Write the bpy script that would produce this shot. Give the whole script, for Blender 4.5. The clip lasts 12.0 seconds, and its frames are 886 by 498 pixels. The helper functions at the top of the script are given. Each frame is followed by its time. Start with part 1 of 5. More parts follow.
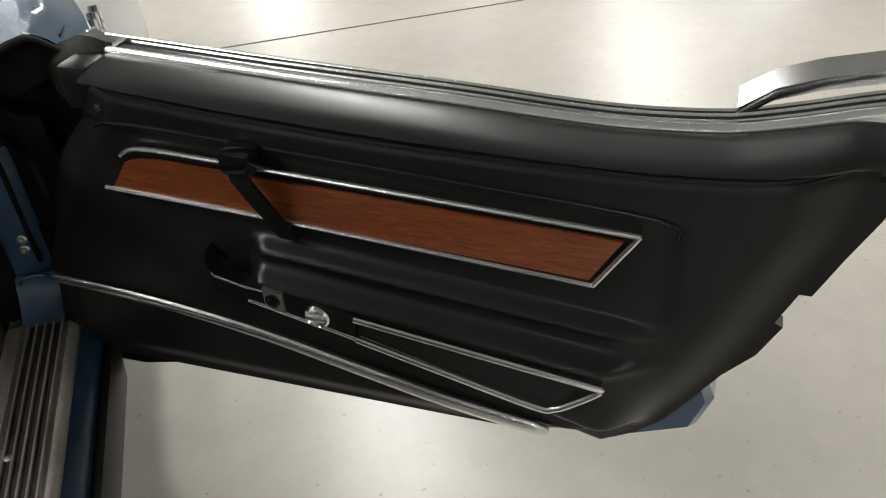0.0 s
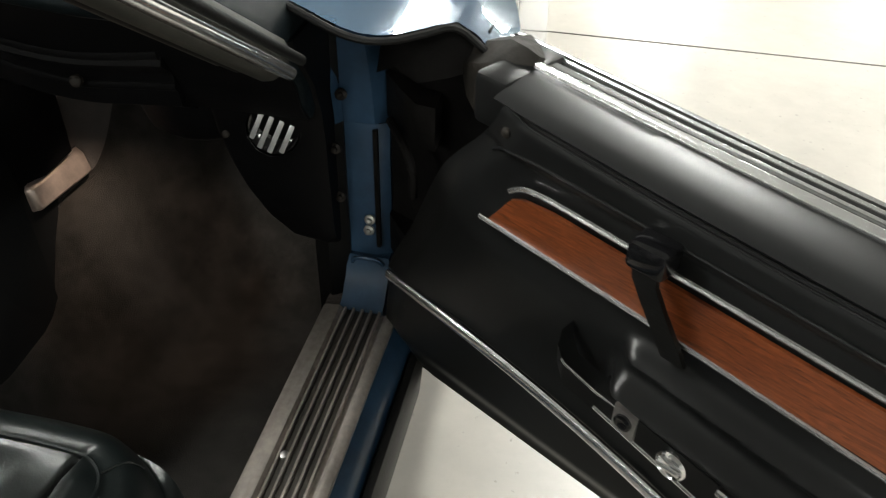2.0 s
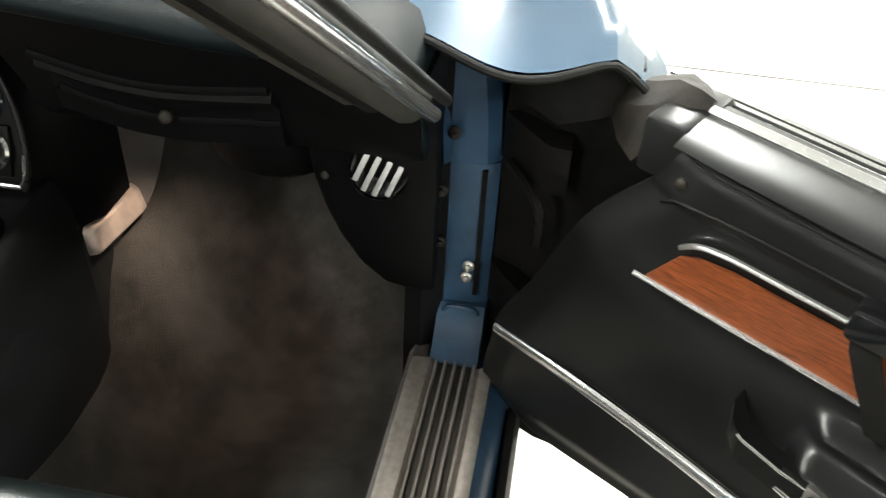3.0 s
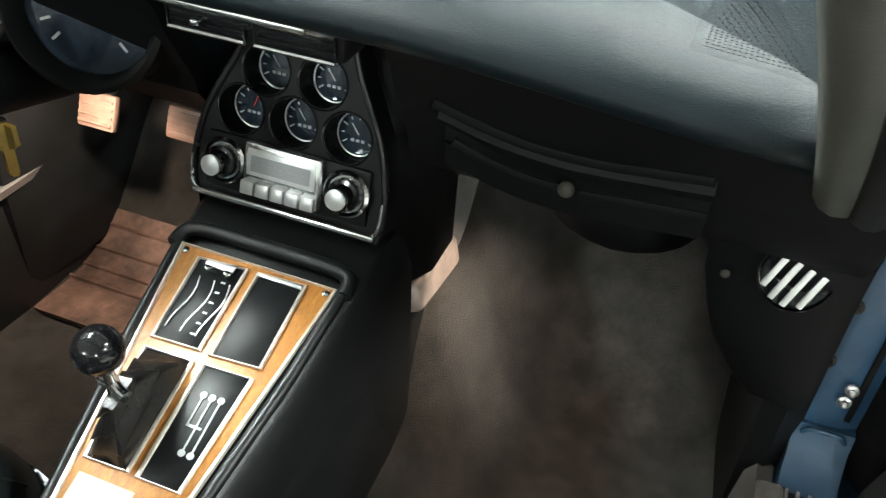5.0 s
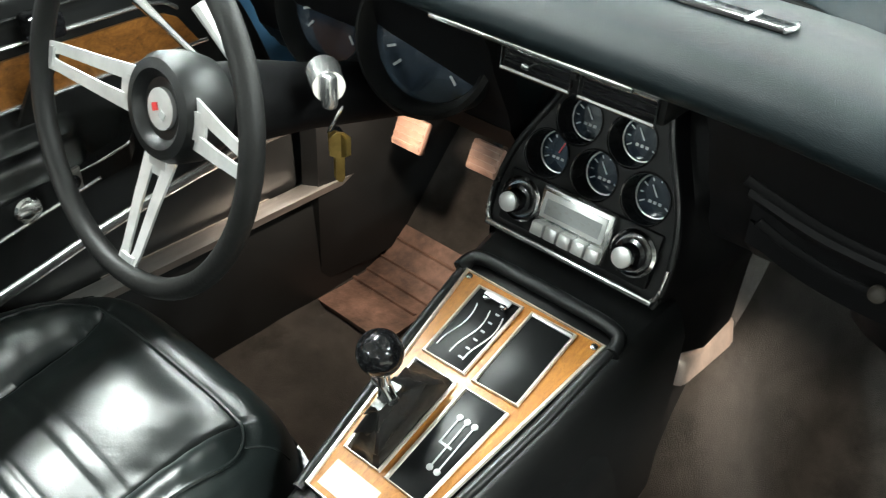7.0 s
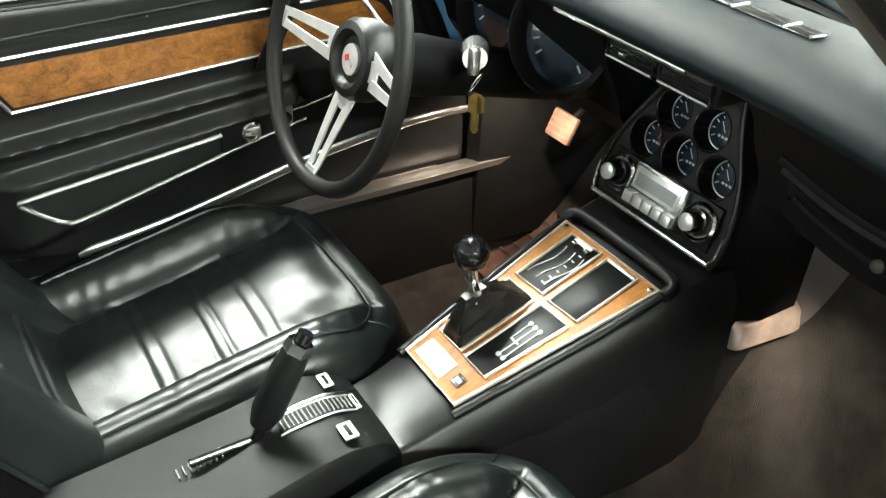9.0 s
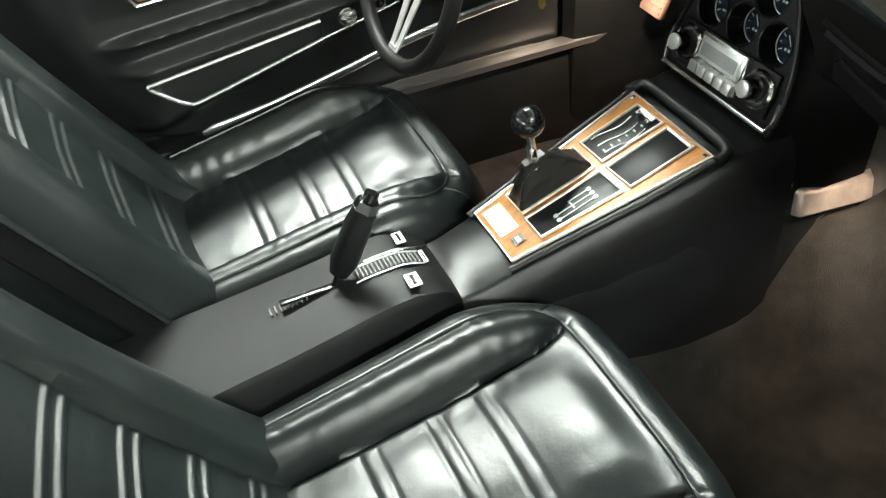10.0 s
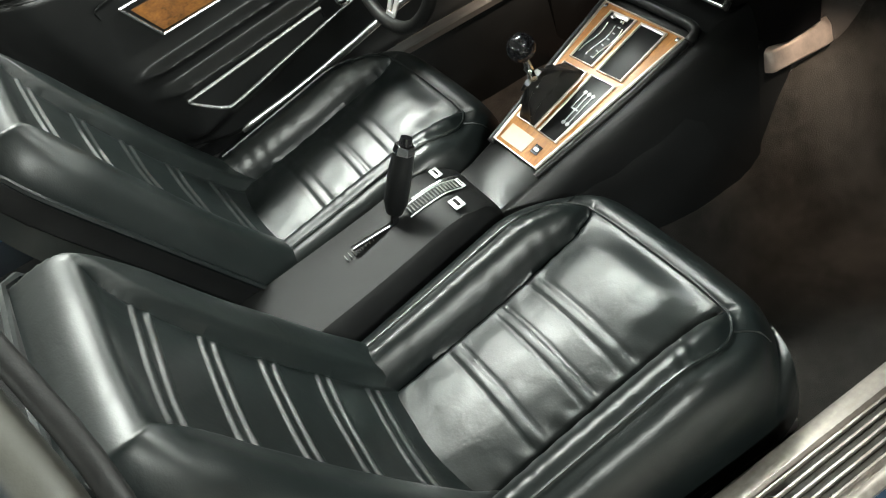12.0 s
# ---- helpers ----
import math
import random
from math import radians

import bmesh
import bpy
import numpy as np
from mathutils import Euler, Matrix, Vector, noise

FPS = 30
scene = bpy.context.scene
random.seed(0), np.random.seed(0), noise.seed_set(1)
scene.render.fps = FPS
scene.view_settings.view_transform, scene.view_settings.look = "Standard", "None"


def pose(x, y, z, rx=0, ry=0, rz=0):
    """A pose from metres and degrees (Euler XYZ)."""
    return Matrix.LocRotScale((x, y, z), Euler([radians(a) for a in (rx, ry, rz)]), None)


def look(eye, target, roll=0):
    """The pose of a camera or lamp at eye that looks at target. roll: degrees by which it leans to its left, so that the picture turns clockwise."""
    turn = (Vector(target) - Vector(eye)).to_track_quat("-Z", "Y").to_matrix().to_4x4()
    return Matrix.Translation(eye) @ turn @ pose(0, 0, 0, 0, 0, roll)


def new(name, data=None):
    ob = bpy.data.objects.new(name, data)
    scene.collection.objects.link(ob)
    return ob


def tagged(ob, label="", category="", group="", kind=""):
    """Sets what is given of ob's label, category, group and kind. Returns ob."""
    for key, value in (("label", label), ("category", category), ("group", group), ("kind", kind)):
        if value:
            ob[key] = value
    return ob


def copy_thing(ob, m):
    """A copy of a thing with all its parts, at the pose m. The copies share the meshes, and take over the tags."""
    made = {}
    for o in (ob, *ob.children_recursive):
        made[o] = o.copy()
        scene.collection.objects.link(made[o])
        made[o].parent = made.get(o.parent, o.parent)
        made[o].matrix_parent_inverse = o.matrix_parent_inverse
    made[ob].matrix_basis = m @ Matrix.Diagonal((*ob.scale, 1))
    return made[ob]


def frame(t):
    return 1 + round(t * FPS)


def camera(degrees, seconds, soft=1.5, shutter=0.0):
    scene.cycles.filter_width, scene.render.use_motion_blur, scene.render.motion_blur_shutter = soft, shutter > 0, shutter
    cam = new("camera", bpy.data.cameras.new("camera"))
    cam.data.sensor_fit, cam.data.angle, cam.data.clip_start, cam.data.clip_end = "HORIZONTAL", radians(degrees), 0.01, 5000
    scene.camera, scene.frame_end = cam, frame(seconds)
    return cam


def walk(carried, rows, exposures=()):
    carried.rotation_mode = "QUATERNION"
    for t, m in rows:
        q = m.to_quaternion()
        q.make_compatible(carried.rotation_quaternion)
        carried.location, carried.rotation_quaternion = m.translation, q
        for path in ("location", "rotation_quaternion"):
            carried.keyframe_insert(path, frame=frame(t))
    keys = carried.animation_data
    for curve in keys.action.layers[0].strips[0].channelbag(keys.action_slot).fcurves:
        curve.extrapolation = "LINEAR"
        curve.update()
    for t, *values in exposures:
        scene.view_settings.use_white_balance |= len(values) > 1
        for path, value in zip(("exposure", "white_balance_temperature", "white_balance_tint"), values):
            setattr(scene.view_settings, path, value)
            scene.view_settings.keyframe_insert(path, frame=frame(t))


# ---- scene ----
cam = camera(54.6, 12.0, soft=1.1, shutter=0.3)
PATH = [
    (0, (1.038, -1.016, 1.271), (1.368, 0.541, 0.059), -4.2),
    (0.5, (1.021, -0.998, 1.266), (1.356, 0.557, 0.055), -4.0),
    (1, (1.002, -0.926, 1.257), (1.254, 0.627, 0.022), -1.4),
    (1.5, (0.966, -0.819, 1.253), (0.924, 0.733, -0.008), -0.3),
    (2, (0.929, -0.757, 1.248), (0.619, 0.779, 0.004), 1.3),
    (2.5, (0.829, -0.715, 1.226), (0.541, 0.847, 0.011), 2.9),
    (3, (0.721, -0.693, 1.219), (0.499, 0.879, 0.004), 3.4),
    (3.5, (0.627, -0.657, 1.207), (0.347, 0.903, -0.012), 3.7),
    (3.7, (0.59, -0.64, 1.205), (0.268, 0.901, -0.028), 4.1),
    (5.3, (0.379, -0.606, 1.186), (-0.152, 0.889, -0.033), 4.9),
    (5.5, (0.368, -0.606, 1.182), (-0.195, 0.875, -0.037), 5.0),
    (6, (0.352, -0.611, 1.182), (-0.353, 0.816, -0.029), 5.0),
    (6.5, (0.358, -0.62, 1.186), (-0.515, 0.723, -0.012), 4.8),
    (7, (0.38, -0.627, 1.197), (-0.648, 0.632, 0.032), 3.7),
    (7.2, (0.394, -0.629, 1.194), (-0.684, 0.6, 0.041), 4.4),
    (8.8, (0.633, -0.715, 1.24), (-0.736, 0.241, 0.138), 4.0),
    (9, (0.662, -0.721, 1.242), (-0.71, 0.212, 0.124), 3.6),
    (9.5, (0.741, -0.708, 1.262), (-0.639, 0.054, 0.031), 0.5),
    (10, (0.81, -0.664, 1.279), (-0.596, -0.125, -0.037), -4.5),
    (10.5, (0.872, -0.657, 1.316), (-0.54, -0.236, -0.037), -8.6),
    (11, (0.916, -0.695, 1.345), (-0.482, -0.295, -0.029), -13.8),
    (11.5, (0.948, -0.727, 1.364), (-0.441, -0.31, -0.013), -17.5),
    (12, (0.967, -0.753, 1.372), (-0.421, -0.313, 0.002), -20.3),
]
# seconds, stops, white balance and tint
EXPOSURE = ((0, -0.64, 6700, 12), (1.2, -0.48, 6700, 12), (2.0, 0.03, 6700, 10), (2.5, 0.62, 6700, 9), (3.5, 1.54, 6700, 9), (5.5, 1.64, 6200, 3),
            (7.2, 1.54, 6300, 3), (9.0, 1.58, 6600, 4), (10.5, 1.46, 6500, 3), (12, 1.08, 6550, 4))
walk(cam, [(t, look(eye, target, roll)) for t, eye, target, roll in PATH], EXPOSURE)

# ---------------------------------------------------------------- world and lights
world = bpy.data.worlds.new("hall")
world.use_nodes = True
scene.world = world
world.node_tree.nodes["Background"].inputs[0].default_value = (0.75, 0.78, 0.8, 1)
world.node_tree.nodes["Background"].inputs[1].default_value = 0.12
LAMP_POWER = 150.0
COURTESY = 3.4


# ---------------------------------------------------------------- helpers
def material(name, color, rough=0.5, metal=0.0, spec=0.5, noise_scale=0.0, noise_amt=0.0, bump_scale=0.0, bump=0.0,
             color2=None, coat=0.0, stretch=(1, 1, 1), rough_var=0.0, sheen=0.0):
    m = bpy.data.materials.new(name)
    m.use_nodes = True
    nt = m.node_tree
    b = nt.nodes["Principled BSDF"]
    b.inputs["Base Color"].default_value = (*color, 1)
    b.inputs["Roughness"].default_value = rough
    b.inputs["Metallic"].default_value = metal
    b.inputs["Specular IOR Level"].default_value = spec
    b.inputs["Coat Weight"].default_value = coat
    b.inputs["Sheen Weight"].default_value = sheen
    tc = nt.nodes.new("ShaderNodeTexCoord")
    mp = nt.nodes.new("ShaderNodeMapping")
    mp.inputs["Scale"].default_value = stretch
    nt.links.new(tc.outputs["Object"], mp.inputs["Vector"])
    if noise_scale:
        n = nt.nodes.new("ShaderNodeTexNoise")
        n.inputs["Scale"].default_value = noise_scale
        n.inputs["Detail"].default_value = 6
        n.inputs["Roughness"].default_value = 0.65
        nt.links.new(mp.outputs[0], n.inputs["Vector"])
        ramp = nt.nodes.new("ShaderNodeValToRGB")
        ramp.color_ramp.elements[0].position = 0.35
        ramp.color_ramp.elements[1].position = 0.68
        c2 = color2 or tuple(c * (1 - noise_amt) for c in color)
        ramp.color_ramp.elements[0].color = (*c2, 1)
        ramp.color_ramp.elements[1].color = (*color, 1)
        nt.links.new(n.outputs[0], ramp.inputs[0])
        nt.links.new(ramp.outputs[0], b.inputs["Base Color"])
        if rough_var:
            mr = nt.nodes.new("ShaderNodeMapRange")
            mr.inputs["To Min"].default_value = max(0.02, rough - rough_var)
            mr.inputs["To Max"].default_value = rough + rough_var
            nt.links.new(n.outputs[0], mr.inputs[0])
            nt.links.new(mr.outputs[0], b.inputs["Roughness"])
    if bump:
        n2 = nt.nodes.new("ShaderNodeTexNoise")
        n2.inputs["Scale"].default_value = bump_scale
        n2.inputs["Detail"].default_value = 4
        nt.links.new(mp.outputs[0], n2.inputs["Vector"])
        bp = nt.nodes.new("ShaderNodeBump")
        bp.inputs["Strength"].default_value = bump
        bp.inputs["Distance"].default_value = 0.002
        nt.links.new(n2.outputs[0], bp.inputs["Height"])
        nt.links.new(bp.outputs[0], b.inputs["Normal"])
    return m


def wood(name, dark, light, scale, stretch, rough=0.3, coat=0.4):
    m = material(name, light, rough, coat=coat)
    nt = m.node_tree
    b = nt.nodes["Principled BSDF"]
    tc = nt.nodes.new("ShaderNodeTexCoord")
    mp = nt.nodes.new("ShaderNodeMapping")
    mp.inputs["Scale"].default_value = stretch
    n = nt.nodes.new("ShaderNodeTexNoise")
    n.inputs["Scale"].default_value = scale
    n.inputs["Detail"].default_value = 8
    n.inputs["Roughness"].default_value = 0.7
    n.inputs["Distortion"].default_value = 1.2
    n2 = nt.nodes.new("ShaderNodeTexNoise")
    n2.inputs["Scale"].default_value = scale * 7
    n2.inputs["Detail"].default_value = 3
    mix = nt.nodes.new("ShaderNodeMath")
    mix.operation = "MULTIPLY_ADD"
    mix.inputs[1].default_value = 0.35
    ramp = nt.nodes.new("ShaderNodeValToRGB")
    ramp.color_ramp.elements[0].position = 0.42
    ramp.color_ramp.elements[1].position = 0.85
    ramp.color_ramp.elements[0].color = (*dark, 1)
    ramp.color_ramp.elements[1].color = (*light, 1)
    nt.links.new(tc.outputs["Object"], mp.inputs[0])
    nt.links.new(mp.outputs[0], n.inputs["Vector"])
    nt.links.new(mp.outputs[0], n2.inputs["Vector"])
    nt.links.new(n2.outputs[0], mix.inputs[0])
    nt.links.new(n.outputs[0], mix.inputs[2])
    nt.links.new(mix.outputs[0], ramp.inputs[0])
    nt.links.new(ramp.outputs[0], b.inputs["Base Color"])
    return m


def obj(name, bm, mat, smooth=40):
    bmesh.ops.recalc_face_normals(bm, faces=bm.faces)
    me = bpy.data.meshes.new(name)
    bm.to_mesh(me)
    bm.free()
    me.materials.append(mat)
    me.polygons.foreach_set("use_smooth", [True] * len(me.polygons))
    me.set_sharp_from_angle(angle=radians(smooth))
    return new(name, me)


def part(name, bm, mat, parent, label="", smooth=40):
    ob = obj(name, bm, mat, smooth)
    ob.parent = parent
    if label:
        ob["label"] = label
    return ob


def thing(name, label, category, group="", kind="", at=(0, 0, 0)):
    e = new(name)
    e.empty_display_size = 0.05
    e.location = at
    return tagged(e, label, category, group, kind)


def lerp(a, b, k):
    return a + (b - a) * k


def curve(pts, x):
    """Smooth interpolation through (x, y) pairs."""
    if x <= pts[0][0]:
        return pts[0][1]
    for i in range(len(pts) - 1):
        (x0, y0), (x1, y1) = pts[i], pts[i + 1]
        if x <= x1:
            d = (y1 - y0) / (x1 - x0)
            m0 = m1 = d
            if i:
                e = (y0 - pts[i - 1][1]) / (x0 - pts[i - 1][0])
                m0 = 0.0 if d * e <= 0 else 2 * d * e / (d + e)
            if i + 2 < len(pts):
                e = (pts[i + 2][1] - y1) / (pts[i + 2][0] - x1)
                m1 = 0.0 if d * e <= 0 else 2 * d * e / (d + e)
            h, t = x1 - x0, (x - x0) / (x1 - x0)
            return (2 * t ** 3 - 3 * t * t + 1) * y0 + (t ** 3 - 2 * t * t + t) * h * m0 + (3 * t * t - 2 * t ** 3) * y1 + (t ** 3 - t * t) * h * m1
    return pts[-1][1]


def step(a, b, x):
    k = min(1.0, max(0.0, (x - a) / (b - a)))
    return k * k * (3 - 2 * k)


def gauss(x, s):
    return math.exp(-(x / s) ** 2)


def grid(rows, close_u=False, close_v=False, bm=None):
    """A sheet through rows of points."""
    bm = bm or bmesh.new()
    vs = [[bm.verts.new(p) for p in r] for r in rows]
    n, m = len(vs), len(vs[0])
    for i in range(n if close_u else n - 1):
        for j in range(m if close_v else m - 1):
            a, b = vs[i], vs[(i + 1) % n]
            try:
                bm.faces.new((a[j], a[(j + 1) % m], b[(j + 1) % m], b[j]))
            except ValueError:
                pass
    return bm


def loft(rings, bm=None):
    """A closed solid through closed rings, capped at both ends."""
    bm = bm or bmesh.new()
    vs = [[bm.verts.new(p) for p in r] for r in rings]
    m = len(vs[0])
    for a, b in zip(vs, vs[1:]):
        for j in range(m):
            bm.faces.new((a[j], a[(j + 1) % m], b[(j + 1) % m], b[j]))
    bm.faces.new(vs[0])
    bm.faces.new(vs[-1][::-1])
    return bm


def smoothed(pts, sub=6):
    """Catmull-Rom through the points."""
    p = [Vector(q) for q in pts]
    out = []
    for i in range(len(p) - 1):
        a, b, c, d = p[max(i - 1, 0)], p[i], p[i + 1], p[min(i + 2, len(p) - 1)]
        for k in range(sub):
            t = k / sub
            out.append(0.5 * (2 * b + (c - a) * t + (2 * a - 5 * b + 4 * c - d) * t * t + (3 * b - a - 3 * c + d) * t ** 3))
    return out + [p[-1]]


def tube(pts, r, n=10, bm=None, closed=False, flat=1.0, up=(0, 0, 1)):
    """A rod through points. flat squeezes it along its second axis."""
    bm = bm or bmesh.new()
    pts = [Vector(p) for p in pts]
    rad = r if isinstance(r, (list, tuple)) else [r] * len(pts)
    rings = []
    for i, p in enumerate(pts):
        a = pts[i - 1] if (i or closed) else p
        b = pts[(i + 1) % len(pts)] if (i < len(pts) - 1 or closed) else p
        d = (b - a).normalized()
        ref = Vector(up)
        if abs(d.dot(ref)) > 0.95:
            ref = Vector((1, 0, 0))
        s = d.cross(ref).normalized()
        w = s.cross(d)
        rings.append([p + (s * math.cos(q) + w * flat * math.sin(q)) * rad[i] for q in (2 * math.pi * k / n for k in range(n))])
    if closed:
        return grid(rings, True, True, bm)
    return loft(rings, bm)


def box(c, s, bevel=0.0, m=None, bm=None, seg=2):
    bm2 = bmesh.new()
    bmesh.ops.create_cube(bm2, size=1)
    bmesh.ops.scale(bm2, vec=s, verts=bm2.verts)
    if bevel:
        bmesh.ops.bevel(bm2, geom=bm2.edges[:], offset=bevel, segments=seg, affect="EDGES", profile=0.5)
    bmesh.ops.translate(bm2, vec=c, verts=bm2.verts)
    if m:
        bmesh.ops.transform(bm2, matrix=m, verts=bm2.verts)
    if bm is None:
        return bm2
    me = bpy.data.meshes.new("tmp")
    bm2.to_mesh(me)
    bm2.free()
    bm.from_mesh(me)
    bpy.data.meshes.remove(me)
    return bm


def lathe(profile, m=None, n=32, bm=None):
    """A turned body about local z from (radius, z) pairs."""
    rings = [[(r * math.cos(2 * math.pi * k / n), r * math.sin(2 * math.pi * k / n), z) for k in range(n)] for r, z in profile]
    bm2 = loft(rings)
    if m:
        bmesh.ops.transform(bm2, matrix=m, verts=bm2.verts)
    if bm is None:
        return bm2
    me = bpy.data.meshes.new("tmp")
    bm2.to_mesh(me)
    bm2.free()
    bm.from_mesh(me)
    bpy.data.meshes.remove(me)
    return bm


def prism(poly, h, m=None, bevel=0.0):
    """A plate from a polygon in local xy, h thick along +z."""
    bm = loft([[(x, y, 0) for x, y in poly], [(x, y, h) for x, y in poly]])
    if bevel:
        top = [e for e in bm.edges if all(v.co.z > h * 0.5 for v in e.verts)]
        bmesh.ops.bevel(bm, geom=top, offset=bevel, segments=2, affect="EDGES", profile=0.5)
    if m:
        bmesh.ops.transform(bm, matrix=m, verts=bm.verts)
    return bm


def aim(origin, x, z):
    """A pose with its z along z and its x near x."""
    z = Vector(z).normalized()
    y = z.cross(Vector(x)).normalized()
    x = y.cross(z)
    return Matrix.Translation(origin) @ Matrix((x, y, z)).transposed().to_4x4()


# ---------------------------------------------------------------- materials
VINYL = material("black_vinyl", (0.009, 0.0095, 0.0098), 0.32, spec=0.36, noise_scale=9, noise_amt=0.3, bump_scale=900, bump=0.2, rough_var=0.025)
DOORVINYL = material("door_vinyl", (0.0130, 0.0135, 0.0137), 0.31, spec=0.29, noise_scale=9, noise_amt=0.3, bump_scale=1100, bump=0.06, rough_var=0.01)
LEATHER = material("black_leather", (0.0068, 0.0094, 0.0094), 0.33, spec=0.40, noise_scale=7, noise_amt=0.3, bump_scale=420, bump=0.10, rough_var=0.05)
PAD = material("dash_vinyl", (0.006, 0.0095, 0.0112), 0.36, spec=0.13, noise_scale=5, noise_amt=0.25, bump_scale=1100, bump=0.3, rough_var=0.03)
FACE = material("dash_face_plastic", (0.0045, 0.0045, 0.005), 0.5, spec=0.12, noise_scale=14, noise_amt=0.3, bump_scale=1300, bump=0.2)
PLASTIC = material("black_plastic", (0.0085, 0.0088, 0.0090), 0.42, spec=0.15, noise_scale=14, noise_amt=0.3, bump_scale=1300, bump=0.2, rough_var=0.06)
GLOSS = material("gloss_black", (0.008, 0.008, 0.009), 0.12, noise_scale=10, noise_amt=0.2)
RUBBER = material("black_rubber", (0.009, 0.009, 0.0088), 0.5, spec=0.25, noise_scale=30, noise_amt=0.45, bump_scale=250, bump=0.2)
SEAL = material("weatherstrip", (0.062, 0.061, 0.053), 0.42, spec=0.5, noise_scale=12, noise_amt=0.35, bump_scale=300, bump=0.1)
CARPET = material("carpet", (0.050, 0.0445, 0.040), 0.95, spec=0.08, noise_scale=17, noise_amt=0.6, bump_scale=650, bump=1.0, sheen=0.12)
# worn carpet again, browner and brighter: warm lamplight put into the colour
LIT_CARPET = material("worn_lamplit_carpet", (0.072, 0.050, 0.040), 0.9, spec=0.15, noise_scale=40, noise_amt=0.5, bump_scale=800, bump=0.9, sheen=0.3)
# dark pedal rubber, its copper brown being warm lamplight put into the colour
LIT_RUBBER = material("lamplit_rubber", (0.24, 0.145, 0.11), 0.5, spec=0.4, noise_scale=25, noise_amt=0.45, bump_scale=200, bump=0.3)
BULGE = material("duct_metal", (0.84, 0.70, 0.62), 0.36, metal=0.72, noise_scale=30, noise_amt=0.3, bump_scale=500, bump=0.3, rough_var=0.1)
FRAMETAN = material("worn_plated_trim", (0.74, 0.67, 0.58), 0.38, metal=0.65, noise_scale=45, noise_amt=0.3, rough_var=0.1)
SILLMETAL = material("worn_aluminium", (0.56, 0.50, 0.45), 0.36, metal=0.6, noise_scale=22, noise_amt=0.45, bump_scale=90, bump=0.25, stretch=(1, 0.25, 1), rough_var=0.12)
# blotchy worn black pad; the brown is the footwell's warm light, painted in
HEEL = material("worn_lamplit_heel_rubber", (0.20, 0.115, 0.085), 0.5, spec=0.4, noise_scale=11, noise_amt=0.75, bump_scale=160, bump=0.4, rough_var=0.15)
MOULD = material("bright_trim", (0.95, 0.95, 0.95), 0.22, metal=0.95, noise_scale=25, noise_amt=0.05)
CHROME = material("chrome", (0.82, 0.82, 0.82), 0.16, metal=1.0, noise_scale=20, noise_amt=0.12, rough_var=0.05)
BRUSHED = material("brushed_metal", (0.68, 0.66, 0.64), 0.42, metal=1.0, noise_scale=60, noise_amt=0.25, bump_scale=300, bump=0.06, stretch=(1, 0.05, 1), rough_var=0.1)
SILVER = material("satin_silver", (0.72, 0.72, 0.72), 0.36, metal=0.6, noise_scale=40, noise_amt=0.2)
BLUE = material("blue_paint", (0.045, 0.105, 0.18), 0.22, metal=0.25, coat=0.8, noise_scale=6, noise_amt=0.25, rough_var=0.05)
BLUE_DULL = material("blue_jamb_paint", (0.032, 0.080, 0.150), 0.4, coat=0.15, noise_scale=14, noise_amt=0.45, bump_scale=60, bump=0.1, rough_var=0.1)
WORN = material("worn_grey_rubber", (0.034, 0.029, 0.024), 0.6, spec=0.3, noise_scale=18, noise_amt=0.65, bump_scale=60, bump=1.0)
# weathered metal, taken near black to carry the shade of the hinge cavity
SHADED_GRIME = material("shaded_dirty_metal", (0.011, 0.010, 0.0095), 0.65, spec=0.12, noise_scale=22, noise_amt=0.7, bump_scale=70, bump=0.8)
REDWOOD = wood("red_wood", (0.05, 0.010, 0.004), (0.28, 0.075, 0.024), 16, (1.2, 1.2, 14))
GOLDWOOD = wood("gold_wood", (0.19, 0.070, 0.011), (0.44, 0.180, 0.030), 22, (6, 1, 6), rough=0.42, coat=0.03)
BURL = wood("burl_wood", (0.06, 0.02, 0.005), (0.30, 0.125, 0.03), 14, (2, 2.2, 3))
WHITE = material("white_print", (0.36, 0.37, 0.37), 0.4)
INSET = material("inset_black", (0.007, 0.0075, 0.008), 0.33, spec=0.13, noise_scale=16, noise_amt=0.2)
BOOT = material("boot_leather", (0.006, 0.006, 0.0063), 0.36, spec=0.45, noise_scale=14, noise_amt=0.3, bump_scale=120, bump=0.3)
RED = material("red_print", (0.5, 0.03, 0.03), 0.4)
BRASS = material("brass", (0.55, 0.38, 0.12), 0.3, metal=1.0, noise_scale=50, noise_amt=0.3)
DIAL = material("dial_face", (0.008, 0.015, 0.025), 0.2, coat=0.6)
LABEL = material("sticker", (0.44, 0.34, 0.22), 0.35, noise_scale=20, noise_amt=0.1)
CONCRETE = material("concrete", (0.51, 0.478, 0.43), 0.30, spec=0.42, noise_scale=13, noise_amt=0.09, bump_scale=9, bump=0.05)
JOINT = material("joint_filler", (0.16, 0.15, 0.13), 0.7, noise_scale=12, noise_amt=0.4)
WALLPAINT = material("wall_paint", (0.30, 0.31, 0.30), 0.6, noise_scale=3, noise_amt=0.1)
CEIL = material("ceiling_paint", (0.26, 0.265, 0.27), 0.8, noise_scale=3, noise_amt=0.1)
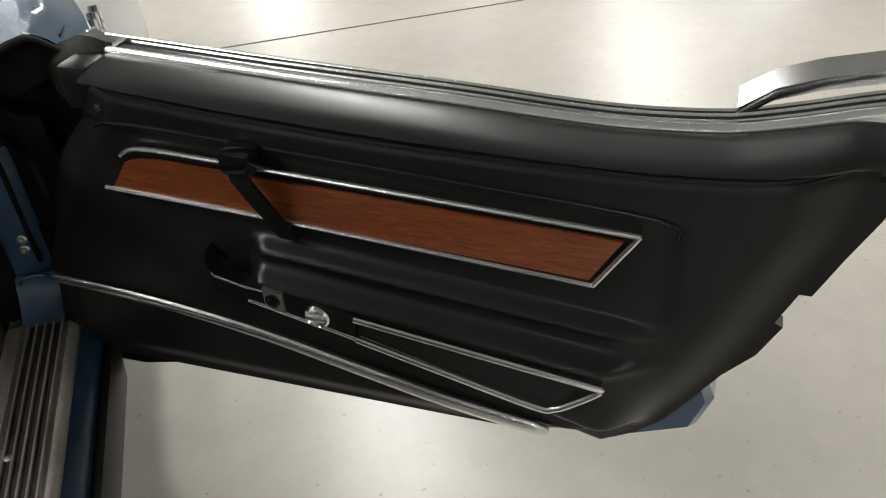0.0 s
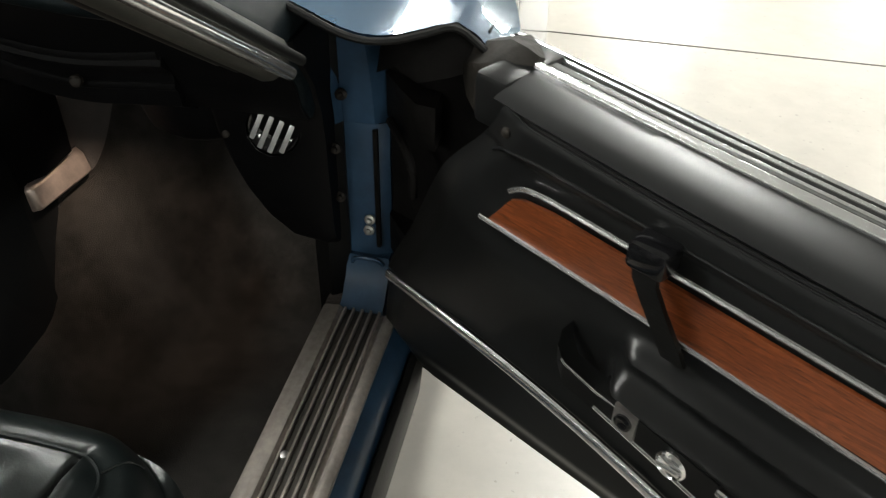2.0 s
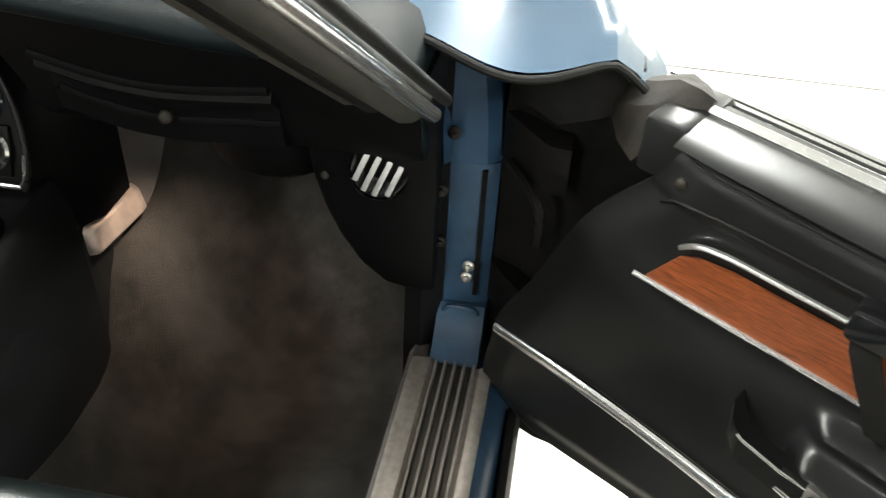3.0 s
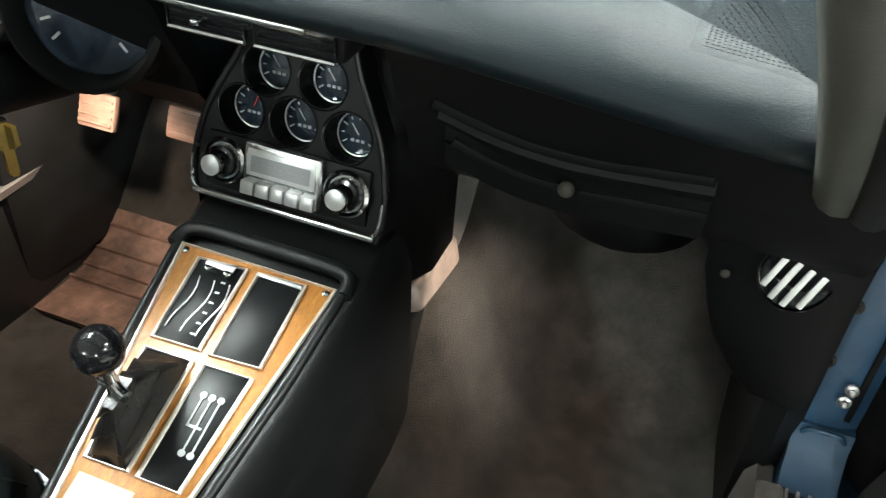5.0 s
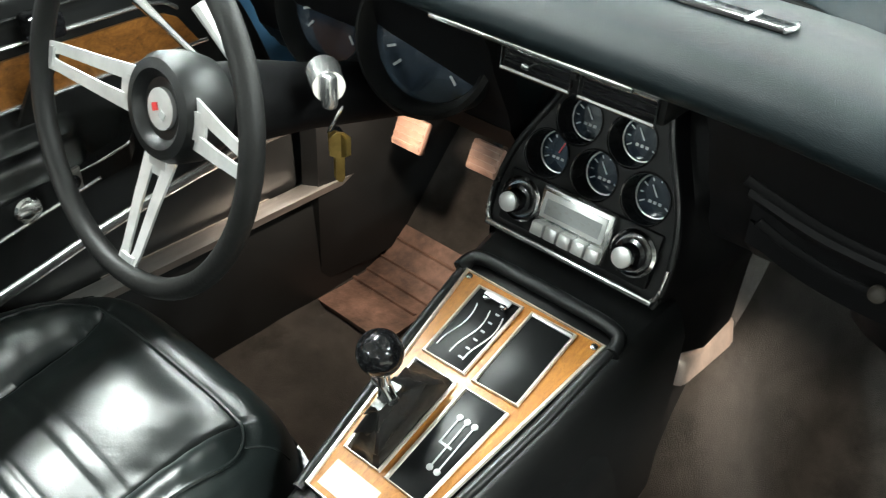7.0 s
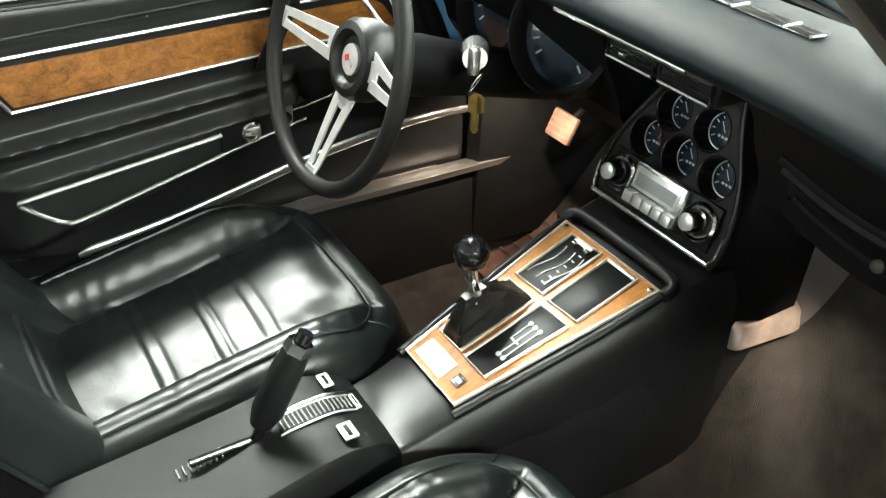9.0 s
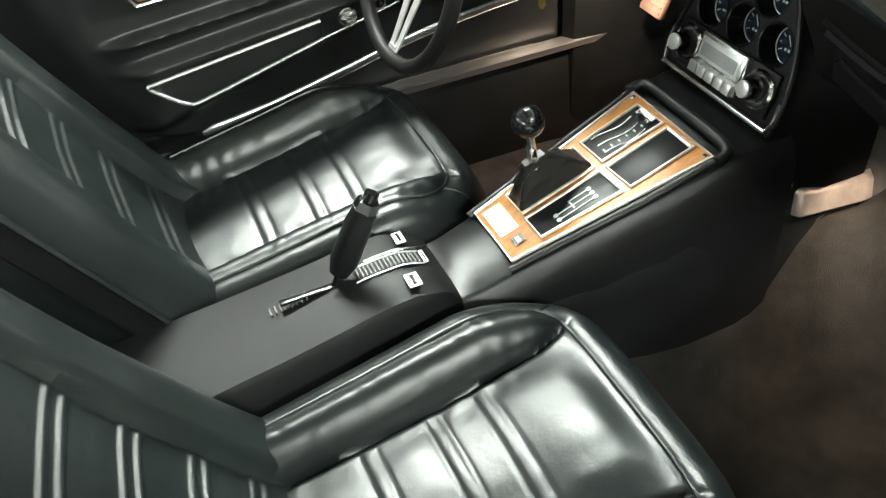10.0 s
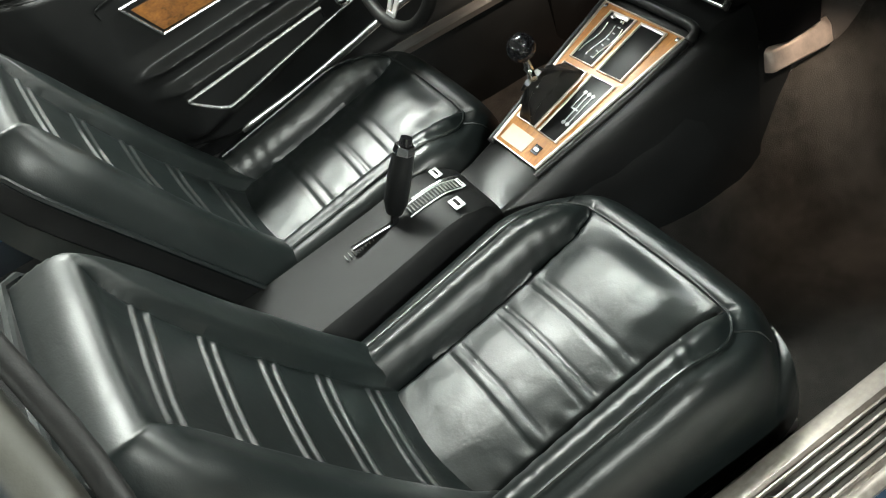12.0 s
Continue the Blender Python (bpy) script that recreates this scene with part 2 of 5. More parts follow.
def weather(m, scale, amount, low=0.35, high=0.7):
    """A second, larger or finer layer of stains over a material's own colour."""
    nt = m.node_tree
    b = nt.nodes["Principled BSDF"]
    old = b.inputs["Base Color"].links[0].from_socket
    tc = nt.nodes.new("ShaderNodeTexCoord")
    n = nt.nodes.new("ShaderNodeTexNoise")
    n.inputs["Scale"].default_value = scale
    n.inputs["Detail"].default_value = 5
    ramp = nt.nodes.new("ShaderNodeValToRGB")
    ramp.color_ramp.elements[0].position, ramp.color_ramp.elements[1].position = low, high
    ramp.color_ramp.elements[0].color = (1 - amount, 1 - amount, 1 - amount, 1)
    ramp.color_ramp.elements[1].color = (1, 1, 1, 1)
    mix = nt.nodes.new("ShaderNodeMix")
    mix.data_type, mix.blend_type = "RGBA", "MULTIPLY"
    mix.inputs[0].default_value = 1.0
    nt.links.new(tc.outputs["Object"], n.inputs["Vector"])
    nt.links.new(n.outputs[0], ramp.inputs[0])
    nt.links.new(old, mix.inputs[6])
    nt.links.new(ramp.outputs[0], mix.inputs[7])
    nt.links.new(mix.outputs[2], b.inputs["Base Color"])


weather(CONCRETE, 1.4, 0.16)
weather(CONCRETE, 55, 0.35, 0.27, 0.33)
weather(CARPET, 5, 0.45)
weather(LIT_CARPET, 6, 0.35)
weather(HEEL, 60, 0.4)
weather(SILLMETAL, 110, 0.22)


def creases(m, scale, strength, depth):
    """Soft wandering wrinkles, as in worn leather, under a material's own grain."""
    nt = m.node_tree
    b = nt.nodes["Principled BSDF"]
    tc = nt.nodes.new("ShaderNodeTexCoord")
    n = nt.nodes.new("ShaderNodeTexNoise")
    n.inputs["Scale"].default_value = scale
    n.inputs["Detail"].default_value = 2
    n.inputs["Distortion"].default_value = 0.8
    bump = nt.nodes.new("ShaderNodeBump")
    bump.inputs["Strength"].default_value = strength
    bump.inputs["Distance"].default_value = depth
    nt.links.new(tc.outputs["Object"], n.inputs["Vector"])
    nt.links.new(n.outputs[0], bump.inputs["Height"])
    if b.inputs["Normal"].links:
        grain = b.inputs["Normal"].links[0].from_node
        nt.links.new(bump.outputs[0], grain.inputs["Normal"])
    else:
        nt.links.new(bump.outputs[0], b.inputs["Normal"])


creases(LEATHER, 22, 0.6, 0.0014)
GLASS = bpy.data.materials.new("glass")
GLASS.use_nodes = True
_b = GLASS.node_tree.nodes["Principled BSDF"]
_b.inputs["Base Color"].default_value = (0.9, 0.95, 0.93, 1)
_b.inputs["Roughness"].default_value = 0.02
_b.inputs["Transmission Weight"].default_value = 1.0
_b.inputs["IOR"].default_value = 1.45
GLOW = bpy.data.materials.new("lamp_diffuser")
GLOW.use_nodes = True
_e = GLOW.node_tree.nodes["Principled BSDF"]
_e.inputs["Emission Color"].default_value = (0.96, 1.0, 0.98, 1)
_e.inputs["Emission Strength"].default_value = 4.0

# ---------------------------------------------------------------- the hall
def hall():
    x0, x1, y0, y1, h = -14.0, 14.0, -12.0, 19.0, 4.6
    tagged(obj("floor", box(((x0 + x1) / 2, (y0 + y1) / 2, -0.1), (x1 - x0, y1 - y0, 0.2)), CONCRETE), "polished pale grey concrete floor with faint stains", "floor", kind="structure")
    for i, (c, s) in enumerate((((0, y1 + 0.1, h / 2), (x1 - x0, 0.2, h)), ((0, y0 - 0.1, h / 2), (x1 - x0, 0.2, h)),
                                ((x0 - 0.1, 3.5, h / 2), (0.2, y1 - y0, h)), ((x1 + 0.1, 3.5, h / 2), (0.2, y1 - y0, h)))):
        tagged(obj("wall_" + ("north", "south", "west", "east")[i], box(c, s), WALLPAINT), "plain pale painted hall wall", "wall", kind="structure")
    tagged(obj("ceiling", box((0, 3.5, h + 0.1), (x1 - x0, y1 - y0, 0.2)), CEIL), "plain dark grey hall ceiling", "ceiling", kind="structure")
    a, b = Vector((0.9, 2.05, 0)), Vector((2.4, 2.06, 0))
    d = (b - a).normalized()
    a, b = a - d * 8, b + d * 8
    s = Vector((0, 0, 1)).cross(d) * 0.003
    tagged(obj("floor_joint", loft([[a - s, a + s, a + s + Vector((0, 0, 0.002)), a - s + Vector((0, 0, 0.002))],
                                    [b - s, b + s, b + s + Vector((0, 0, 0.002)), b - s + Vector((0, 0, 0.002))]]), JOINT), "thin dark control joint in the concrete", "floor joint", kind="structure")
    first = None
    for ix in range(-3, 3):
        for iy in (-3, -1, 0, 1, 2, 3):
            if (ix + iy) % 2:
                continue
            at = (1.6 + 4.6 * ix, 4.4 + 4.6 * iy, h)
            if first is None:
                first = thing("ceiling_light", "white hall ceiling lamp with a glowing diffuser", "ceiling light", "lights on the hall ceiling")
                part("housing", box((0, 0, -0.05), (0.6, 2.5, 0.1), 0.01), CEIL, first)
                part("diffuser", box((0, 0, -0.11), (0.5, 2.4, 0.02)), GLOW, first, "glowing white diffuser")
                ld = bpy.data.lights.new("tube_light", "AREA")
                ld.shape, ld.size, ld.size_y, ld.energy, ld.color = "RECTANGLE", 0.5, 2.4, LAMP_POWER * math.pi * 0.72, (0.97, 1.0, 0.965)
                lo = new("tube_light", ld)
                lo.location = (0, 0, -0.125)
                lo.parent = first
                first.location = at
            else:
                copy_thing(first, Matrix.Translation(at))


hall()

# ---------------------------------------------------------------- doors
CREASE = ((0.0, 0.85), (0.216, 0.832), (0.442, 0.813), (0.657, 0.803), (0.839, 0.801), (0.949, 0.806), (1.062, 0.825))
TOPZ = ((0.0, 0.858), (0.199, 0.850), (0.422, 0.839), (0.643, 0.830), (0.83, 0.821), (0.932, 0.826), (0.995, 0.839), (1.063, 0.858), (1.15, 0.88))
FRONT = ((0.346, 0.062), (0.362, 0.022), (0.394, 0.004), (0.5, 0.022), (0.6, 0.07), (0.708, 0.119), (0.832, 0.205), (0.86, 0.2))
REAR = ((0.362, 0.79), (0.376, 0.84), (0.396, 0.882), (0.426, 0.915), (0.466, 0.947), (0.551, 0.997), (0.679, 1.050), (0.76, 1.078), (0.835, 1.088), (0.86, 1.09))
STRIP = ((0.028, 0.497), (0.138, 0.505), (0.256, 0.494), (0.385, 0.474), (0.516, 0.444), (0.628, 0.419), (0.722, 0.404), (0.782, 0.397))


def panel_w(u, z):
    """How far the trim panel stands proud of the door at u along it and height z."""
    w = 0.012
    strip = curve(STRIP, u)
    w -= 0.010 * step(0.006, -0.006, z - strip)
    up = lerp(0.638, 0.598, (u - 0.41) / 0.44)
    lo = lerp(0.602, 0.552, (u - 0.41) / 0.44)
    bot = lerp(0.598, 0.472, (u - 0.36) / 0.43) - 0.012
    ends = step(0.392, 0.420, u) * step(0.925, 0.845, u)
    low_ends = step(0.385, 0.410, u) * step(0.915, 0.83, u)
    w += 0.016 * ends * step(up + 0.014, up - 0.004, z) * step(bot - 0.03, bot + 0.012, z)
    w += 0.006 * ends * gauss(z - up, 0.009)
    w += 0.022 * low_ends * step(lo + 0.02, lo - 0.004, z) * step(bot - 0.03, bot + 0.012, z)
    w += 0.005 * ends * gauss(z - lo, 0.009)
    # raised field round the wood inlay
    zt = lerp(0.782, 0.744, (u - 0.2) / 0.7)
    zb = lerp(0.668, 0.632, (u - 0.2) / 0.7)
    inside = step(0.15, 0.19, u) * step(0.925, 0.90, u) * step(zt + 0.006, zt - 0.006, z) * step(zb - 0.03, zb + 0.01, z)
    w -= 0.004 * inside
    r = curve(REAR, z)
    w -= 0.03 * step(0.10, 0.0, r - u) ** 1.5
    w -= 0.012 * step(0.05, 0.0, u - curve(FRONT, z))
    w -= 0.008 * step(0.03, 0.0, z - 0.362)
    w -= 0.006 * step(-0.02, 0.0, z - curve(CREASE, u))
    return w


def door(name, label, inlay, to_world):
    """A car door in door space: u along it from the hinge, w towards the cabin, z up."""
    def put(bm):
        for v in bm.verts:
            v.co = to_world(v.co.x, v.co.y, v.co.z)
        return bm

    na, nz = 170, 150
    rows = []
    for k in range(nz + 1):
        row = []
        for i in range(na + 1):
            a = i / na
            ug = lerp(0.1, 1.05, a)
            for _ in range(3):
                z = lerp(lerp(0.346, 0.362, ug / 0.7) if ug < 0.7 else 0.362, curve(CREASE, ug), k / nz)
                ug = lerp(curve(FRONT, z), curve(REAR, z), a)
            row.append((ug, panel_w(ug, z), z))
        rows.append(row)
    roll = ((0.004, 0.002), (0.010, 0.006), (0.012, 0.012), (0.006, 0.02), (-0.006, 0.028), (-0.022, 0.034), (-0.036, 0.037), (-0.048, 0.037), (-0.052, 0.030))
    base = rows[-1]
    for dw, dz in roll:
        row = []
        for u, w, z in base:
            rise = (curve(TOPZ, u) - curve(CREASE, u)) / 0.02
            end = step(0.0, 0.05, curve(REAR, z) - u)
            row.append((u, dw if dw < 0 else dw * end + 0.004 + w * 0.2, z + dz * 0.42 * max(0.75, min(1.6, rise))))
        rows.append(row)
    bm = grid(rows)
    rim = [e for e in bm.edges if e.is_boundary]
    ext = bmesh.ops.extrude_edge_only(bm, edges=rim)
    for v in (g for g in ext["geom"] if isinstance(g, bmesh.types.BMVert)):
        v.co.y -= 0.03
    panel_bm = put(bm)

    # painted shell behind the trim
    rings = []
    zs = (0.360, 0.368, 0.40, 0.45, 0.50, 0.56, 0.62, 0.68, 0.73, 0.76, 0.775)
    for z in zs:
        f, r = curve(FRONT, z) + 0.005, curve(REAR, z) + curve(((0.36, 0.085), (0.4, 0.075), (0.46, 0.035), (0.50, -0.01), (0.60, -0.012), (0.65, 0.004), (0.68, 0.018), (0.74, 0.03), (0.82, 0.02)), z)
        out = -0.12 - 0.03 * step(0.36, 0.6, z)
        rings.append([(f, -0.024, z), (lerp(f, r, 0.33), -0.024, z), (lerp(f, r, 0.66), -0.024, z), (r - 0.01, -0.034, z), (r, -0.045, z), (r, out + 0.02, z), (r - 0.015, out, z), (lerp(f, r, 0.6), out, z), (lerp(f, r, 0.3), out, z), (f, out, z)])
    root = part(name, put(loft(rings)), BLUE, car, label)
    part("trim_panel", panel_bm, DOORVINYL, root, "moulded black vinyl trim panel")
    # window sill strips along the top
    us = [0.13 + 0.96 * i / 40 for i in range(41)]
    for nm, w0, dz, hw, mat, lb in (("sill_moulding", -0.055, 0.000, 0.0030, MOULD, "bright chrome moulding"), ("window_slot_seal", -0.070, -0.013, 0.0085, RUBBER, "black rubber window seal"),
                                    ("sill_moulding", -0.0855, -0.010, 0.0013, MOULD, "thin chrome moulding"), ("window_slot_seal", -0.091, -0.011, 0.0030, RUBBER, "black rubber window seal"),
                                    ("sill_moulding", -0.0975, -0.009, 0.0014, MOULD, "thin chrome moulding"), ("window_slot_seal", -0.103, -0.011, 0.0030, RUBBER, "black rubber window seal"),
                                    ("sill_moulding", -0.110, -0.010, 0.0018, MOULD, "outer chrome moulding")):
        start = 0.19 if w0 > -0.06 else 0.125
        pts = [(u, w0, curve(TOPZ, u) + dz) for u in us if u > start]
        bm = loft([[(u, w - hw, z - 0.03), (u, w - hw, z), (u, w - hw * 0.5, z + hw * 0.8), (u, w, z + hw * 0.9), (u, w + hw * 0.5, z + hw * 0.6), (u, w + hw * 1.6, z - hw * 0.9), (u, w + hw * 1.7, z - hw * 1.3), (u, w + hw * 1.7, z - 0.03)] for u, w, z in pts])
        part(nm, put(bm), mat, root, lb)
    for dz in (-0.004, -0.0085):
        pts = [(u, panel_w(u, curve(CREASE, u) + dz) + 0.0016, curve(CREASE, u) + dz) for u in [0.215 + 0.84 * i / 60 for i in range(61)]]
        part("stitched_seam", put(tube(pts, 0.0012, 6)), DOORVINYL, root, "black stitched seam")
    ridge = []
    for i in range(8 * 5 - 4):
        u, z = curve(((0, 0.20), (3, 0.225), (7, 0.27), (14, 0.45), (22, 0.68), (30, 0.89), (33, 0.912), (36, 0.908)), i), curve(((0, 0.772), (3, 0.784), (7, 0.786), (14, 0.777), (22, 0.764), (30, 0.749), (33, 0.738), (36, 0.715)), i)
        ridge.append((u, panel_w(u, z) + 0.0014, z))
    part("panel_bead", put(tube(ridge, 0.0018, 6)), DOORVINYL, root, "embossed bead round the inlay")
    h = loft([[(u, -0.118 - d, z), (u, -0.15 - d, z + 0.008), (u, -0.168 - d, z - 0.004), (u, -0.118 - d, z - 0.014)] for u, d, z in ((0.95, -0.02, 0.828), (0.985, -0.004, 0.845), (1.03, 0.004, 0.857), (1.08, 0.006, 0.868), (1.13, 0.008, 0.880))])
    part("door_handle", put(h), CHROME, root, "chrome outside handle flap")
    rings = []
    for u, w0, w1, z0, z1 in ((0.095, -0.075, -0.05, 0.800, 0.826), (0.115, -0.090, -0.036, 0.782, 0.846), (0.140, -0.094, -0.026, 0.772, 0.856), (0.160, -0.094, -0.030, 0.800, 0.864), (0.185, -0.080, -0.034, 0.826, 0.864), (0.200, -0.070, -0.045, 0.838, 0.858)):
        rings.append([(u, w0, z0), (u + 0.006, w1, z0 + 0.006), (u, w1 - 0.004, z1 - 0.02), (u + 0.004, lerp(w0, w1, 0.6), z1), (u, w0, z1 - 0.008)])
    part("end_cap", put(box((0.185, -0.05, 0.818), (0.045, 0.10, 0.06), 0.008)), DOORVINYL, root, "black end cap")
    part("corner_bracket", put(loft(rings)), WORN, root, "worn grey corner bracket", smooth=35)
    # chrome strip over the lower carpet
    pts = smoothed([(u, panel_w(u, z + 0.008) + 0.006, z) for u, z in STRIP], 6)
    n = len(pts)
    part("lower_moulding", put(tube(pts, [lerp(0.0078, 0.0122, i / n) * (0.45 + 0.55 * step(0, 3, n - 1 - i)) for i in range(n)], 14, flat=0.5, up=(0, 1, 0))), MOULD, root, "curved bright chrome moulding")
    # wood inlay and its chrome surround
    poly = [(0.208, 0.691), (0.236, 0.729), (0.252, 0.737), (0.29, 0.740), (0.856, 0.716), (0.822, 0.658)]
    inl = loft([[(u, 0.010, z) for u, z in poly], [(u, 0.0145, z) for u, z in poly]])
    part("wood_inlay", put(inl), inlay, root, "reddish wood-grain inlay")
    top = smoothed([(0.236, 0.016, 0.742), (0.252, 0.017, 0.752), (0.275, 0.017, 0.756), (0.33, 0.017, 0.755), (0.6, 0.017, 0.742), (0.874, 0.017, 0.728)], 5)
    part("inlay_moulding", put(tube(top, 0.0032, 8)), MOULD, root, "chrome inlay moulding")
    part("inlay_moulding", put(tube([(0.196, 0.016, 0.689), (0.403, 0.016, 0.680), (0.6, 0.016, 0.667), (0.827, 0.016, 0.652)], 0.0031, 8)), MOULD, root, "chrome inlay moulding")
    part("inlay_moulding", put(tube([(0.827, 0.016, 0.652), (0.874, 0.016, 0.728)], 0.0031, 8)), MOULD, root, "chrome inlay moulding")
    # pull strap across the inlay
    st = [(0.412, 0.034, 0.772), (0.420, 0.040, 0.745), (0.432, 0.034, 0.715), (0.446, 0.028, 0.685), (0.456, 0.020, 0.655)]
    bm = loft([[(u - 0.013, w - 0.003, z), (u + 0.013, w - 0.003, z), (u + 0.013, w + 0.003, z), (u - 0.013, w + 0.003, z)] for u, w, z in st])
    part("pull_strap", put(bm), RUBBER, root, "black pull strap")
    bm = box((0.418, 0.030, 0.770), (0.042, 0.034, 0.030), 0.006)
    part("strap_bracket", put(bm), GLOSS, root, "black strap bracket")
    # arm rest with lock and handle
    def on(u, z, d=0.004):
        return (u, panel_w(u, z) + d, z)
    loop = smoothed([on(0.545, 0.573, 0.006), on(0.7, 0.552, 0.006), on(0.835, 0.534, 0.006), on(0.848, 0.530, 0.006), on(0.845, 0.522, 0.006), on(0.815, 0.498, 0.007), on(0.795, 0.486, 0.008), on(0.77, 0.484, 0.008), on(0.65, 0.514, 0.008), on(0.545, 0.540, 0.008)], 5)
    part("arm_rest_moulding", put(tube(loop, 0.0036, 8, flat=1.1)), MOULD, root, "chrome arm rest moulding")
    bm = loft([[on(0.548, 0.568, -0.004), on(0.548, 0.545, -0.004), on(0.548, 0.545, 0.003), on(0.548, 0.568, 0.003)],
               [on(0.68, 0.550, -0.004), on(0.68, 0.512, -0.004), on(0.68, 0.512, 0.005), on(0.68, 0.550, 0.005)],
               [on(0.828, 0.530, -0.004), on(0.795, 0.492, -0.004), on(0.795, 0.492, 0.004), on(0.828, 0.530, 0.004)]])
    part("arm_rest_pad", put(bm), DOORVINYL, root)
    def flat(u, z, d):
        """A point of the level switch plate, which stands just proud of the arm rest."""
        return (u, plate_w + d, z)
    plate_w = max(panel_w(u, z) for u in (0.40, 0.45, 0.50, 0.545) for z in (0.545, 0.56, 0.575, 0.59, 0.60) if lerp(0.573, 0.540, (u - 0.40) / 0.145) <= z <= lerp(0.603, 0.580, (u - 0.40) / 0.145))
    bm = loft([[flat(0.40, 0.603, -0.02), flat(0.40, 0.574, -0.02), flat(0.40, 0.574, 0.003), flat(0.40, 0.603, 0.003)],
               [flat(0.545, 0.580, -0.02), flat(0.545, 0.540, -0.02), flat(0.545, 0.540, 0.003), flat(0.545, 0.580, 0.003)]])
    part("switch_plate", put(bm), PLASTIC, root, "black switch plate")
    part("switch_edge", put(tube([flat(0.40, 0.573, 0.002), flat(0.545, 0.539, 0.002)], 0.003, 8)), MOULD, root, "chrome edge")
    bm = loft([[flat(0.425, 0.600, 0.0), flat(0.425, 0.571, 0.0), flat(0.425, 0.571, 0.006), flat(0.425, 0.600, 0.006)],
               [flat(0.452, 0.595, 0.0), flat(0.452, 0.564, 0.0), flat(0.452, 0.564, 0.006), flat(0.452, 0.595, 0.006)]])
    part("lock_plate", put(bm), BRUSHED, root, "satin metal lock plate")
    face = aim(flat(0.438, 0.583, 0.006), (1, 0, 0), (0, 1, 0))
    part("lock_button", put(lathe([(0.010, 0.0), (0.010, 0.003), (0.007, 0.004), (0.004, 0.002)], face)), GLOSS, root, "black lock button")
    face = aim(flat(0.497, 0.570, 0.003), (1, 0, 0), (0, 1, 0))
    kn = part("latch_knob", put(lathe([(0.0165, 0.0), (0.017, 0.005), (0.0145, 0.008), (0.012, 0.004), (0.006, 0.003)], face, 28)), CHROME, root, "round chrome latch knob")
    gp = box((0, 0, 0.007), (0.027, 0.008, 0.009), 0.003, m=face)
    part("grip", put(gp), MOULD, root)
    # hand pull that runs forward from the arm rest
    bm = loft([[(u, w0, z0), (u, w1, z0), (u, w1 + 0.002, z1), (u, w0, z1)] for u, w0, w1, z0, z1 in ((0.334, 0.012, 0.030, 0.606, 0.622), (0.342, 0.022, 0.046, 0.590, 0.616), (0.356, 0.030, 0.052, 0.572, 0.602), (0.40, 0.032, 0.054, 0.566, 0.594), (0.43, 0.030, 0.052, 0.562, 0.590))])
    part("hand_pull", put(bm), PLASTIC, root, "black hand pull")
    part("pull_edge", put(tube([(0.352, 0.053, 0.606), (0.357, 0.054, 0.603), (0.40, 0.056, 0.595), (0.43, 0.054, 0.591)], 0.0017, 8)), MOULD, root, "thin chrome edge")
    # rear edge of the trim, turned round the end of the door, with a cut for the latch
    for poly in (((0.80, 0.358), (0.842, 0.346), (0.885, 0.374), (0.919, 0.409), (0.950, 0.456), (0.976, 0.504), (1.017, 0.555), (1.035, 0.596), (1.012, 0.607), (0.985, 0.590), (0.93, 0.50), (0.87, 0.41)),
                 ((1.00, 0.640), (1.032, 0.646), (1.055, 0.646), (1.079, 0.705), (1.103, 0.759), (1.112, 0.805), (1.060, 0.805), (1.045, 0.74))):
        part("trim_flange", put(loft([[(u, -0.050, z) for u, z in poly], [(u, -0.030, z) for u, z in poly], [(lerp(u, sum(p[0] for p in poly) / len(poly), 0.05), -0.026, lerp(z, sum(p[1] for p in poly) / len(poly), 0.05)) for u, z in poly]])), DOORVINYL, root, "black vinyl edge flange")
    part("latch_plate", put(box((1.012, -0.048, 0.624), (0.03, 0.03, 0.05), 0.004)), WORN, root, "dull latch plate")
    for u, z in ((0.218, 0.800), (0.455, 0.655)):
        f = aim((u, panel_w(u, z), z), (1, 0, 0), (0, 1, 0))
        part("screw", put(lathe([(0.006, 0.0), (0.006, 0.003), (0.003, 0.005)], f, 12)), WORN, root)
    return root


car = thing("sports_car", "blue sports car with an open door, standing on concrete", "car")
DU = Vector((0.842, -0.540, 0)).normalized()
DN = Vector((DU.y, -DU.x, 0))
DOOR_AT = Vector((0.66, 0.12, 0))
passenger_door = door("door", "open blue car door with black vinyl and wood inlay trim", REDWOOD, lambda u, w, z: DOOR_AT + DU * u + DN * w + Vector((0, 0, z)))
driver_door = door("door", "closed car door with black vinyl and burl inlay trim", BURL, lambda u, w, z: Vector((-0.590 + w, 0.205 - u, z + 0.046)))

# ---------------------------------------------------------------- body shell
def strip_y(profile, y0, y1, n=2):
    """A bar along y from a closed profile in x and z."""
    return loft([[(x, lerp(y0, y1, i / (n - 1)), z) for x, z in profile] for i in range(n)])


def strip_x(profile, x0, x1, n=2):
    return loft([[(lerp(x0, x1, i / (n - 1)), y, z) for y, z in profile] for i in range(n)])


